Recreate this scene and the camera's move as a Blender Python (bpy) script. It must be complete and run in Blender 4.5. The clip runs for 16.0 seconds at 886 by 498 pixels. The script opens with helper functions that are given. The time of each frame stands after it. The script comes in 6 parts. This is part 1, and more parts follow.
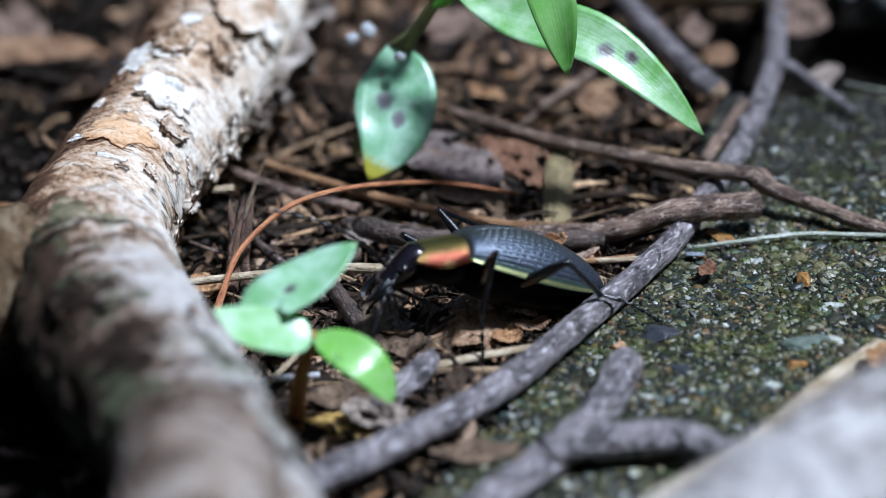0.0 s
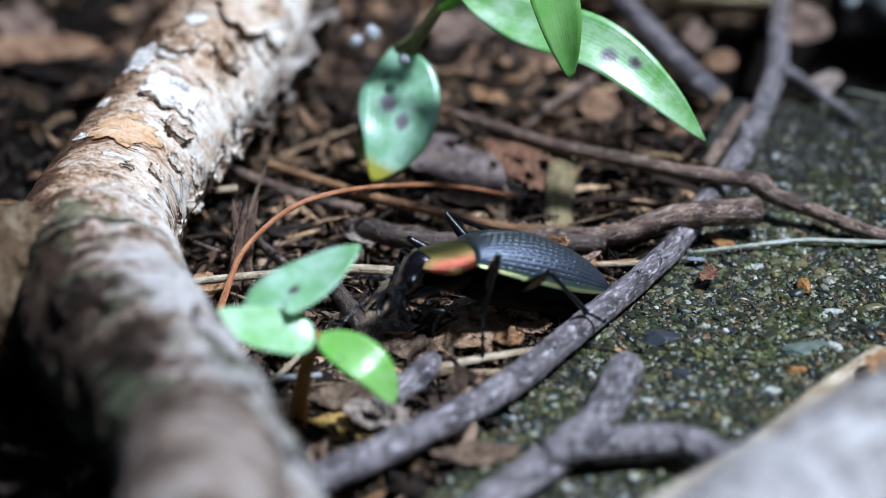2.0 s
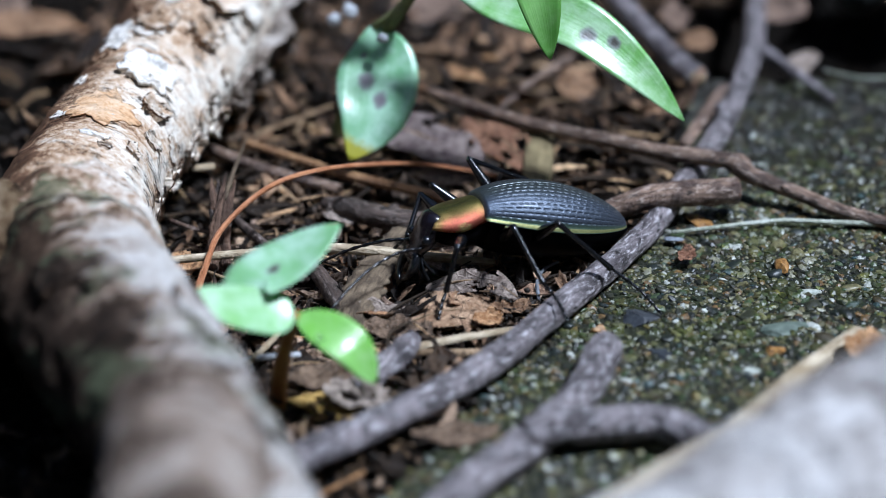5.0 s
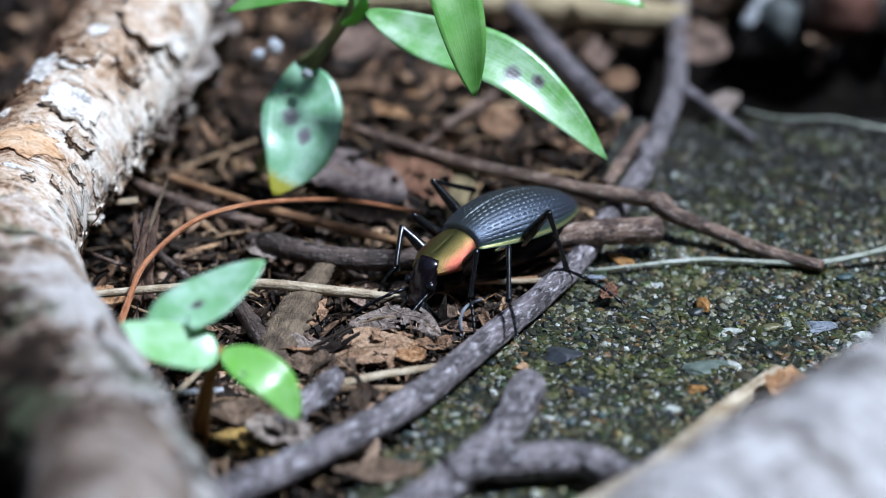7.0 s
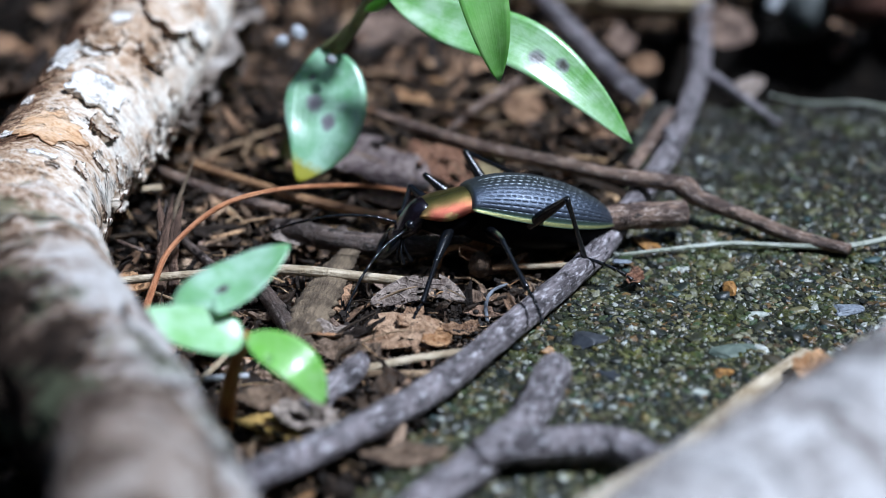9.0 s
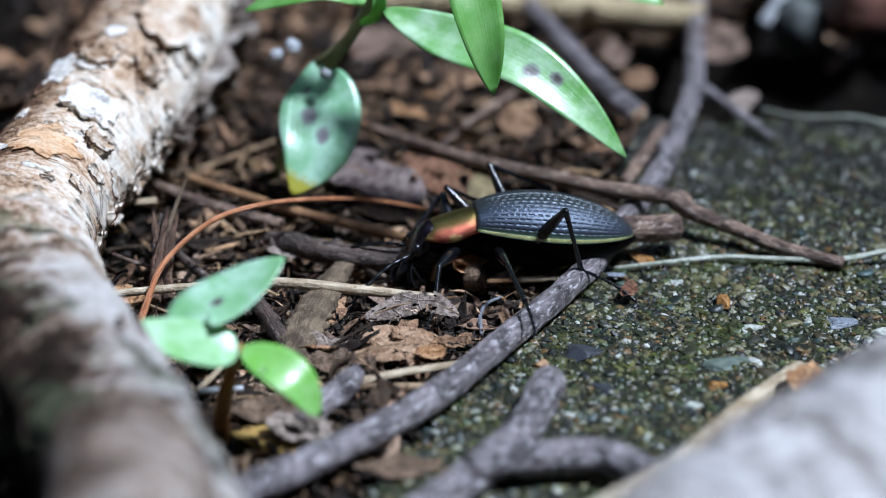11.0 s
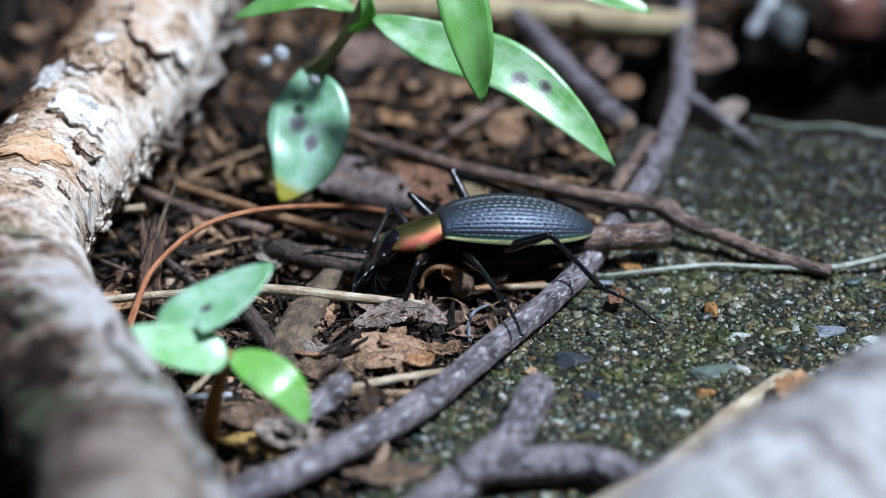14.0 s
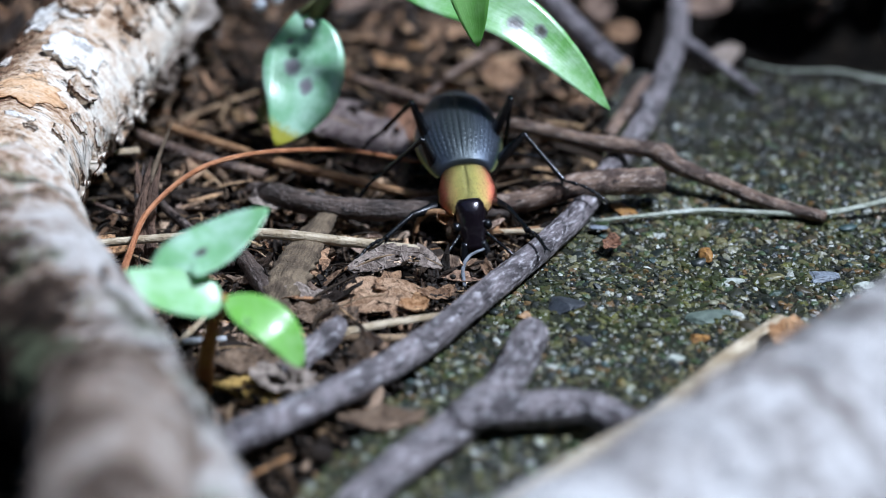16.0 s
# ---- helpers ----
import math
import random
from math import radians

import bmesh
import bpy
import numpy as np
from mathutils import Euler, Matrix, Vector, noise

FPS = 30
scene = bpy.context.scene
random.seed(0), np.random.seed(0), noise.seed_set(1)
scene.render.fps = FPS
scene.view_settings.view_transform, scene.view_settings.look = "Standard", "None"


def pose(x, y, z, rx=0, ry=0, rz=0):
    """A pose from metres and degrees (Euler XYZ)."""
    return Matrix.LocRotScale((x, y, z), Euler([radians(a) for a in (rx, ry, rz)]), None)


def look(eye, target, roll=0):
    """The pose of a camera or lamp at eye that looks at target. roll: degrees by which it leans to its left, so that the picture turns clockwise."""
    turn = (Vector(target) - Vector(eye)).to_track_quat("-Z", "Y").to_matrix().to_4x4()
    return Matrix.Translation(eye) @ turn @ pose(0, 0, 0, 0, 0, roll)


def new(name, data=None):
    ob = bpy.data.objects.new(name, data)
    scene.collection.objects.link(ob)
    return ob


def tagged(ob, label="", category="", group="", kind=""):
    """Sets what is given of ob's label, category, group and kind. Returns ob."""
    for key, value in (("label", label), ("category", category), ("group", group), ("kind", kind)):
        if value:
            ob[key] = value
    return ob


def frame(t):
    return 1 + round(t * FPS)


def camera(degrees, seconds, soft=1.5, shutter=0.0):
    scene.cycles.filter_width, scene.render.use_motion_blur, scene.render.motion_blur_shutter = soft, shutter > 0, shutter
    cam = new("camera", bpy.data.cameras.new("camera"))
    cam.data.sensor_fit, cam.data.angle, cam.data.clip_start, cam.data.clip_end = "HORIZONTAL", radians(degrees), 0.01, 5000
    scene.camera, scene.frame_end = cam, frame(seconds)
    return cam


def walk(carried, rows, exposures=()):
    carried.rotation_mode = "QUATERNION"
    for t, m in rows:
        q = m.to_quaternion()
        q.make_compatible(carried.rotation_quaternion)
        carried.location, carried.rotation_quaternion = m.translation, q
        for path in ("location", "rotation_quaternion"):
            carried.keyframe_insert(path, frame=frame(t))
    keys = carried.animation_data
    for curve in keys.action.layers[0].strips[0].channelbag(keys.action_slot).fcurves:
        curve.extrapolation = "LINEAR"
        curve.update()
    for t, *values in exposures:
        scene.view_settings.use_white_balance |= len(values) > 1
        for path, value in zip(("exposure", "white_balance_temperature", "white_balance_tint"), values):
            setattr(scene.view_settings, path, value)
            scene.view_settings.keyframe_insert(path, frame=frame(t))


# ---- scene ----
# Forest floor beside an old concrete slab, with a ground beetle of about 27 mm. Sizes below are in millimetres.
cam = camera(22.0, 16.0, soft=0.6, shutter=0.0)
cam.data.dof.use_dof = True
cam.data.dof.focus_distance = 0.2520
cam.data.lens_unit = "FOV"
cam.data.dof.aperture_fstop = 12.5
walk(cam, [
    (0, pose(0.00358, -0.23747, 0.12164, 62.474, 2.161, 1.952)),
    (0.5, pose(0.00358, -0.23783, 0.12197, 62.084, 2.092, 2.121)),
    (1, pose(0.00337, -0.23800, 0.12215, 62.371, 1.954, 2.141)),
    (1.5, pose(0.00309, -0.23845, 0.12227, 62.549, 1.837, 2.208)),
    (2, pose(0.00277, -0.23851, 0.12242, 62.494, 1.551, 2.118)),
    (2.5, pose(0.00268, -0.23884, 0.12248, 62.351, 1.453, 2.264)),
    (3, pose(0.00233, -0.23886, 0.12261, 61.809, 1.364, 2.079)),
    (3.2, pose(0.00182, -0.23843, 0.12248, 61.513, 1.349, 1.980)),
    (5.3, pose(0.00111, -0.23805, 0.12269, 61.965, 0.807, 1.133)),
    (5.5, pose(0.00102, -0.23804, 0.12282, 62.003, 0.683, 0.866)),
    (6, pose(0.00090, -0.23801, 0.12284, 61.938, 0.280, 0.397)),
    (6.5, pose(0.00057, -0.23812, 0.12308, 62.063, -0.054, 0.062)),
    (7, pose(0.00046, -0.23842, 0.12320, 62.708, -0.393, -0.227)),
    (7.5, pose(0.00023, -0.23820, 0.12267, 62.887, -0.762, -1.386)),
    (8, pose(0.00014, -0.23819, 0.12268, 62.589, 0.004, -0.219)),
    (8.2, pose(0.00018, -0.23821, 0.12219, 62.516, 0.091, 0.162)),
    (10.5, pose(-0.00031, -0.23850, 0.12146, 62.923, 0.104, -0.011)),
    (11, pose(-0.00000, -0.23879, 0.12167, 63.000, -0.000, -0.000)),
    (11.5, pose(-0.00048, -0.23898, 0.12130, 63.483, -0.294, -0.247)),
    (12, pose(-0.00062, -0.23900, 0.12127, 63.902, -0.633, -0.822)),
    (12.5, pose(-0.00061, -0.23878, 0.12121, 63.491, -0.564, -1.082)),
    (13, pose(-0.00069, -0.23888, 0.12137, 62.857, -0.671, -0.813)),
    (13.5, pose(-0.00084, -0.23898, 0.12131, 63.197, -0.504, -0.552)),
    (14, pose(-0.00067, -0.23912, 0.12136, 63.280, -0.337, -0.322)),
    (14.5, pose(-0.00077, -0.23900, 0.12120, 63.174, -0.260, -0.288)),
    (15, pose(-0.00072, -0.23880, 0.12125, 62.552, -0.156, -0.092)),
    (15.5, pose(-0.00069, -0.23882, 0.12137, 62.095, -0.189, -0.057)),
    (16, pose(-0.00080, -0.23888, 0.12167, 61.798, -0.577, -0.378)),
], [(0.0, 0.26, 5240, 10), (16.0, 0.26, 5240, 10)])

# ---- light: bright cloudy sky through a gap in the canopy, a soft veiled sun high on one side ----
SUN_EL, SUN_AZ = radians(63), radians(104)   # elevation; azimuth from north (+y) turning east (+x)
world = bpy.data.worlds.new("sky")
scene.world = world
world.use_nodes = True
wn, wl = world.node_tree.nodes, world.node_tree.links
sky = wn.new("ShaderNodeTexSky")
sky.sky_type, sky.sun_disc, sky.sun_elevation, sky.sun_rotation = "NISHITA", False, SUN_EL, SUN_AZ
sky.air_density, sky.dust_density = 1.0, 2.0
wl.new(sky.outputs[0], wn["Background"].inputs["Color"])
wn["Background"].inputs["Strength"].default_value = 0.064
sun = new("sun", bpy.data.lights.new("sun", "SUN"))
sun.data.energy, sun.data.angle, sun.data.color = 5.0, radians(7), (1.0, 0.98, 0.95)
sd = Vector((math.sin(SUN_AZ) * math.cos(SUN_EL), math.cos(SUN_AZ) * math.cos(SUN_EL), math.sin(SUN_EL)))
sun.matrix_world = look(sd * 3, (0, 0, 0))

MM = 0.001
rng = random.Random(7)


# ---- materials ----
class Mat:
    """A node material with short hands for its nodes; texture sizes are in millimetres."""

    def __init__(self, name, rough=0.6, spec=0.4, metal=0.0):
        self.m = bpy.data.materials.new(name)
        self.m.use_nodes = True
        self.n, self.l = self.m.node_tree.nodes, self.m.node_tree.links
        self.b = self.n["Principled BSDF"]
        self.b.inputs["Roughness"].default_value = rough
        self.b.inputs["Specular IOR Level"].default_value = spec
        self.b.inputs["Metallic"].default_value = metal
        self.tc = self.n.new("ShaderNodeTexCoord")

    def vec(self, kind="Object", scale=(1, 1, 1)):
        mp = self.n.new("ShaderNodeMapping")
        mp.inputs["Scale"].default_value = scale
        self.l.new(self.tc.outputs[kind], mp.inputs["Vector"])
        return mp.outputs[0]

    def noise(self, size, detail=4, rough=0.6, vec=None, dist=0.0, unit=1000.0):
        t = self.n.new("ShaderNodeTexNoise")
        t.inputs["Scale"].default_value = unit / size
        t.inputs["Detail"].default_value, t.inputs["Roughness"].default_value = detail, rough
        t.inputs["Distortion"].default_value = dist
        self.l.new(vec or self.tc.outputs["Object"], t.inputs["Vector"])
        return t.outputs["Fac"]

    def voro(self, size, feature="F1", vec=None, unit=1000.0, out="Distance", rand=1.0):
        t = self.n.new("ShaderNodeTexVoronoi")
        t.feature = feature
        t.inputs["Scale"].default_value = unit / size
        t.inputs["Randomness"].default_value = rand
        self.l.new(vec or self.tc.outputs["Object"], t.inputs["Vector"])
        return t.outputs[out]

    def ramp(self, fac, stops, ease="LINEAR"):
        r = self.n.new("ShaderNodeValToRGB")
        r.color_ramp.interpolation = ease
        e = r.color_ramp.elements
        while len(e) < len(stops):
            e.new(0.5)
        for k, (p, c) in zip(e, stops):
            k.position = p
            k.color = (*c, 1) if len(c) == 3 else c
        self.l.new(fac, r.inputs["Fac"])
        return r.outputs["Color"]

    def band(self, fac, lo, hi):
        r = self.n.new("ShaderNodeMapRange")
        r.interpolation_type = "SMOOTHSTEP"
        r.inputs["From Min"].default_value, r.inputs["From Max"].default_value = lo, hi
        self.l.new(fac, r.inputs["Value"])
        return r.outputs["Result"]

    def mix(self, fac, a, b, kind="MIX"):
        x = self.n.new("ShaderNodeMix")
        x.data_type, x.blend_type = "RGBA", kind
        for sock, v in ((x.inputs[0], fac), (x.inputs[6], a), (x.inputs[7], b)):
            if isinstance(v, (int, float)):
                sock.default_value = v
            elif isinstance(v, tuple):
                sock.default_value = (*v, 1)
            else:
                self.l.new(v, sock)
        return x.outputs[2]

    def math(self, op, a, b=0.0):
        x = self.n.new("ShaderNodeMath")
        x.operation = op
        for sock, v in ((x.inputs[0], a), (x.inputs[1], b)):
            if isinstance(v, (int, float)):
                sock.default_value = v
            else:
                self.l.new(v, sock)
        return x.outputs[0]

    def rand(self, island=False):
        if island:
            return self.n.new("ShaderNodeNewGeometry").outputs["Random Per Island"]
        return self.n.new("ShaderNodeObjectInfo").outputs["Random"]

    def bump(self, height, mm=0.2, strength=1.0):
        b = self.n.new("ShaderNodeBump")
        b.inputs["Distance"].default_value, b.inputs["Strength"].default_value = mm * MM, strength
        self.l.new(height, b.inputs["Height"])
        prev = self.b.inputs["Normal"].links
        if prev:
            self.l.new(prev[0].from_socket, b.inputs["Normal"])
        self.l.new(b.outputs[0], self.b.inputs["Normal"])
        return b.outputs[0]

    def put(self, name, v):
        if isinstance(v, (int, float)):
            self.b.inputs[name].default_value = v
        elif isinstance(v, tuple):
            self.b.inputs[name].default_value = (*v, 1)
        else:
            self.l.new(v, self.b.inputs[name])
        return self

    def translucent(self, col, share):
        t = self.n.new("ShaderNodeBsdfTranslucent")
        mx = self.n.new("ShaderNodeMixShader")
        mx.inputs[0].default_value = share
        self.l.new(col, t.inputs["Color"])
        self.l.new(self.b.outputs[0], mx.inputs[1])
        self.l.new(t.outputs[0], mx.inputs[2])
        self.l.new(mx.outputs[0], self.n["Material Output"].inputs["Surface"])
        return self


def bark_material(name, pale, tan, brown, pale_share=0.5, crack=1.0, size=1.0, round_mm=0.0, gain=1.0, joint=None):
    """Weathered bark: bleached cream over tan and brown in fine scales, dark cracks running round the limb. UV in mm: x
    along, y round.
    round_mm: the girth, where the side turned up and outward is palest; joint: the tones near the limb's start."""
    m = Mat(name, 0.85, 0.15)
    uv = m.vec("UV", (1, 1, 1))
    big = m.noise(7 * size, 5, 0.6, m.vec("UV", (1, 0.8, 1)), 0.4, 1.0)
    mid = m.noise(1.6 * size, 8, 0.75, m.vec("UV", (1, 0.5, 1)), 0.8, 1.0)
    fine = m.noise(0.36 * size, 7, 0.8, m.vec("UV", (1, 0.6, 1)), 0.6, 1.0)
    amount = m.math("ADD", m.math("MULTIPLY", big, 0.34), m.math("ADD", m.math("MULTIPLY", mid, 0.42), m.math("MULTIPLY", fine, 0.40)))
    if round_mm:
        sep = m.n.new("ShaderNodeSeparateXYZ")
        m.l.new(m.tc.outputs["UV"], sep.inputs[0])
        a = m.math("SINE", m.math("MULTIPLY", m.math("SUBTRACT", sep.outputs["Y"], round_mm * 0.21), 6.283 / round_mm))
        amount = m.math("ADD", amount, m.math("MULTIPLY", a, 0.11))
    amount = m.math("ADD", m.math("MULTIPLY", amount, gain), 0.575 * (1 - gain))
    s = 0.59 - 0.14 * (pale_share - 0.5)

    def tones(pale, tan, brown):
        half = tuple((a + c) / 2 for a, c in zip(tan, pale))
        return m.ramp(amount, [(s - 0.19, tuple(c * 0.5 for c in brown)), (s - 0.11, brown), (s - 0.05, tan), (s + 0.02, half), (s + 0.10, pale)])
    col = tones(pale, tan, brown)
    if joint:
        along = m.math("ADD", sep.outputs["X"], m.math("MULTIPLY", m.math("SUBTRACT", big, 0.5), 30.0))
        col = m.mix(m.band(along, 40.0, 66.0), tones(*joint), col)
        moss = m.math("MULTIPLY", m.band(m.noise(7, 4, 0.6), 0.52, 0.62), 0.55)
        col = m.mix(moss, col, (0.16, 0.19, 0.11))
    cr = m.noise(2.6 * size, 5, 0.62, m.vec("UV", (1, 0.16, 1)), 1.1, 1.0)
    line = m.math("SUBTRACT", 1.0, m.band(m.math("ABSOLUTE", m.math("SUBTRACT", cr, 0.5)), 0.003, 0.022))
    line = m.math("MULTIPLY", line, m.math("MULTIPLY", m.band(m.noise(5 * size, 2, 0.5, uv, 0, 1.0), 0.46, 0.56), crack))
    pits = m.math("MULTIPLY", m.band(m.noise(0.8 * size, 4, 0.7, m.vec("UV", (1, 0.35, 1)), 0.5, 1.0), 0.62, 0.70), 0.7 * crack)
    line = m.math("MAXIMUM", line, pits)
    col = m.mix(line, col, tuple(c * 0.15 for c in brown))
    m.put("Base Color", col)
    m.bump(m.math("SUBTRACT", m.math("ADD", m.math("MULTIPLY", mid, 0.8), m.math("MULTIPLY", fine, 0.6)), m.math("MULTIPLY", line, 0.7)), 0.32 * size, 0.9)
    return m.m


def wood_material(name, dark, light, rough=0.65, size=1.0, spots=None):
    """Thin stems and straws: fibres along the length, spots of grime or lichen."""
    m = Mat(name, rough, 0.35)
    uv = m.vec("UV", (0.12, 1.0, 1))
    fib = m.noise(0.5 * size, 5, 0.65, uv, 0.2, 1.0)
    blot = m.noise(3.5 * size, 4, 0.6, m.vec("UV"), 0.3, 1.0)
    col = m.mix(m.band(blot, 0.3, 0.72), m.ramp(fib, [(0.3, tuple(c * 0.6 for c in dark)), (0.65, dark)]), m.ramp(fib, [(0.3, dark), (0.65, light)]))
    if spots:
        col = m.mix(m.band(m.noise(1.3 * size, 5, 0.7, m.vec("UV", (0.6, 1, 1)), 0.3, 1.0), 0.55, 0.66), col, tuple(c * 0.3 for c in dark))
        col = m.mix(m.math("MULTIPLY", m.band(m.noise(0.6 * size, 7, 0.8, m.vec("UV", (0.45, 1, 1)), 0.4, 1.0), 0.52, 0.62), 0.85), col, spots)
    m.put("Base Color", col)
    m.bump(m.math("ADD", fib, m.math("MULTIPLY", m.noise(0.4 * size, 3, 0.6, m.vec("UV"), 0, 1.0), 0.8)), 0.4 * size, 1.0)
    return m.m


def leaf_material(name, deep, pale, size=(16.0, 4.8), spots=(), tip=None, share=0.3, core=(0.06, 0.045, 0.04)):
    """A fresh blade of that length and half width: parallel veins, gloss; grey-brown spots (along, across, mm), a yellowed tip. UV: x along 0..1, y across -1..1."""
    m = Mat(name, 0.3, 0.55)
    veins = m.noise(0.05, 2, 0.5, m.vec("UV", (0.02, 0.5, 1)), 0, 1.0)
    mott = m.noise(3.5, 5, 0.6)
    col = m.mix(m.band(mott, 0.35, 0.7), deep, pale)
    col = m.mix(m.math("MULTIPLY", m.band(veins, 0.5, 0.62), 0.14), col, pale)
    flat = m.vec("UV", (*size, 1))
    rag = m.math("MULTIPLY", m.math("SUBTRACT", m.noise(0.7, 4, 0.7), 0.5), 0.9)
    if tip:
        sep = m.n.new("ShaderNodeSeparateXYZ")
        m.l.new(m.tc.outputs["UV"], sep.inputs[0])
        col = m.mix(m.band(m.math("ADD", sep.outputs["X"], m.math("MULTIPLY", rag, 0.12)), 0.83, 0.92), col, tip)
    for u, v, r in spots:
        d = m.n.new("ShaderNodeVectorMath")
        d.operation = "DISTANCE"
        d.inputs[1].default_value = (u * size[0], v * size[1], 0)
        m.l.new(flat, d.inputs[0])
        q = m.math("ADD", d.outputs["Value"], rag)
        col = m.mix(m.math("MULTIPLY", m.math("SUBTRACT", 1.0, m.band(q, r * 0.75, r * 1.3)), 0.85), col, (0.19, 0.18, 0.20))
        col = m.mix(m.math("MULTIPLY", m.math("SUBTRACT", 1.0, m.band(q, r * 0.35, r * 0.85)), 0.9), col, core)
    m.put("Base Color", col)
    m.put("Coat Weight", 0.6)
    m.put("Coat Roughness", 0.24)
    m.bump(m.math("ADD", m.math("MULTIPLY", veins, 0.6), m.math("MULTIPLY", mott, 1.6)), 0.12, 0.7)
    m.translucent(m.mix(0.5, col, (0.34, 0.62, 0.06)), share)
    return m.m


def dead_leaf_material(name, dark, light, island=True, spread=(0.02, 0.36)):
    """Dry leaves: blotches, thin paler veins, specks of dirt; joined scraps differ piece by piece."""
    m = Mat(name, 0.7, 0.3)
    n = m.noise(2.2, 7, 0.7, None, 0.6)
    f = m.noise(0.45, 5, 0.75)
    col = m.mix(m.band(m.math("ADD", m.math("MULTIPLY", n, 0.65), m.math("MULTIPLY", f, 0.35)), 0.38, 0.62), tuple(c * 0.8 for c in dark), light)
    vein = m.math("SUBTRACT", 1.0, m.band(m.voro(1.6, "DISTANCE_TO_EDGE"), 0.0, 0.06))
    col = m.mix(m.math("MULTIPLY", vein, 0.14), col, tuple(min(1, c * 1.2) for c in light))
    col = m.mix(m.math("MULTIPLY", m.band(m.noise(1.1, 5, 0.7), 0.56, 0.64), 0.75), col, tuple(c * 0.2 for c in dark))
    if island:
        turn = m.math("FRACT", m.math("MULTIPLY", m.rand(True), 13.7))
        col = m.mix(0.62, col, m.ramp(turn, [(0.0, (0.62, 0.52, 0.42)), (0.22, (0.95, 0.90, 0.78)), (0.42, (0.48, 0.42, 0.36)), (0.62, (0.90, 0.64, 0.38)), (0.72, (0.66, 0.62, 0.68)), (0.86, (1.35, 1.36, 1.36))], "CONSTANT"), "MULTIPLY")
        col = m.mix(1.0, col, (2.0, 1.95, 1.9), "MULTIPLY")
        col = m.mix(m.ramp(m.rand(True), [(0.0, (0.0, 0.0, 0.0)), (0.45, (spread[0] * 0.35,) * 3), (0.72, (spread[1] * 0.85,) * 3), (0.88, (1.0, 1.0, 1.0))]), tuple(c * 0.14 for c in dark), col)
    m.put("Base Color", col)
    m.put("Roughness", m.ramp(m.noise(3), [(0.4, (0.3,) * 3), (0.6, (0.85,) * 3)]))
    m.bump(m.math("ADD", m.math("MULTIPLY", f, 0.7), m.math("ADD", n, m.math("MULTIPLY", vein, 0.25))), 0.5, 0.9)
    return m.m


def soil_material():
    m = Mat("soil", 0.8, 0.05)
    n = m.noise(2.2, 7, 0.68, None, 0.4)
    col = m.ramp(n, [(0.3, (0.0015, 0.0014, 0.0012)), (0.52, (0.005, 0.004, 0.003)), (0.68, (0.018, 0.013, 0.009)), (0.8, (0.06, 0.045, 0.03))])
    m.put("Base Color", col)
    m.put("Roughness", m.ramp(m.noise(1.2), [(0.4, (0.4,) * 3), (0.6, (0.85,) * 3)]))
    m.bump(n, 1.2, 1.0)
    return m.m


def concrete_material():
    m = Mat("concrete", 0.85, 0.3)
    n, f = m.noise(9, 5, 0.6, None, 0.3), m.noise(0.5, 5, 0.75)
    col = m.ramp(f, [(0.3, (0.003, 0.0035, 0.002)), (0.5, (0.011, 0.012, 0.007)), (0.7, (0.05, 0.05, 0.03))])
    col = m.mix(m.math("MULTIPLY", m.band(n, 0.42, 0.68), 0.6), col, (0.034, 0.045, 0.010))
    sep = m.n.new("ShaderNodeSeparateXYZ")
    m.l.new(m.tc.outputs["Object"], sep.inputs[0])
    far_dark = m.math("ADD", m.math("MULTIPLY", sep.outputs["Y"], 1000.0), m.math("MULTIPLY", m.noise(14, 5, 0.65), 40.0))
    col = m.mix(m.math("MULTIPLY", m.band(far_dark, 17.0, 31.0), 0.93), col, (0.013, 0.0105, 0.0075))  # darker and browner over the far part
    m.put("Base Color", col)
    m.bump(f, 0.5, 1.0)
    return m.m


def grain_material(name, island, k=1.0):
    """Sand and gravel in the concrete: olive, ochre, grey and a few white pieces, dulled by algae."""
    m = Mat(name, 0.38, 0.5)
    r = m.rand(island)
    tones = [(0.0, (0.012, 0.014, 0.013)), (0.16, (0.035, 0.036, 0.022)), (0.30, (0.13, 0.125, 0.05)), (0.42, (0.06, 0.045, 0.022)), (0.53, (0.014, 0.020, 0.020)),
             (0.62, (0.20, 0.18, 0.085)), (0.74, (0.19, 0.11, 0.04)), (0.81, (0.07, 0.105, 0.045)), (0.895, (0.06, 0.10, 0.10)), (0.92, (0.33, 0.32, 0.22)), (0.96, (0.62, 0.64, 0.58))]
    col = m.ramp(r, [(p, tuple(c * k for c in t)) for p, t in tones], "CONSTANT")
    col = m.mix(m.band(m.noise(0.35, 4, 0.7), 0.35, 0.7), m.mix(0.6, col, (0.012, 0.014, 0.008)), col)
    col = m.mix(m.math("MULTIPLY", m.band(m.noise(11, 5, 0.65), 0.48, 0.62), 0.55), col, (0.050, 0.060, 0.010))
    col = m.mix(m.math("MULTIPLY", m.band(m.noise(4, 5, 0.7), 0.52, 0.64), 0.6), col, (0.012, 0.013, 0.008))
    col = m.mix(m.math("MULTIPLY", m.band(m.noise(3, 5, 0.7, m.vec("Object", (1, 1.3, 2))), 0.58, 0.68), 0.5), col, (0.19, 0.19, 0.035))
    m.put("Base Color", col)
    m.bump(m.noise(0.2, 4, 0.7), 0.06, 0.7)
    return m.m


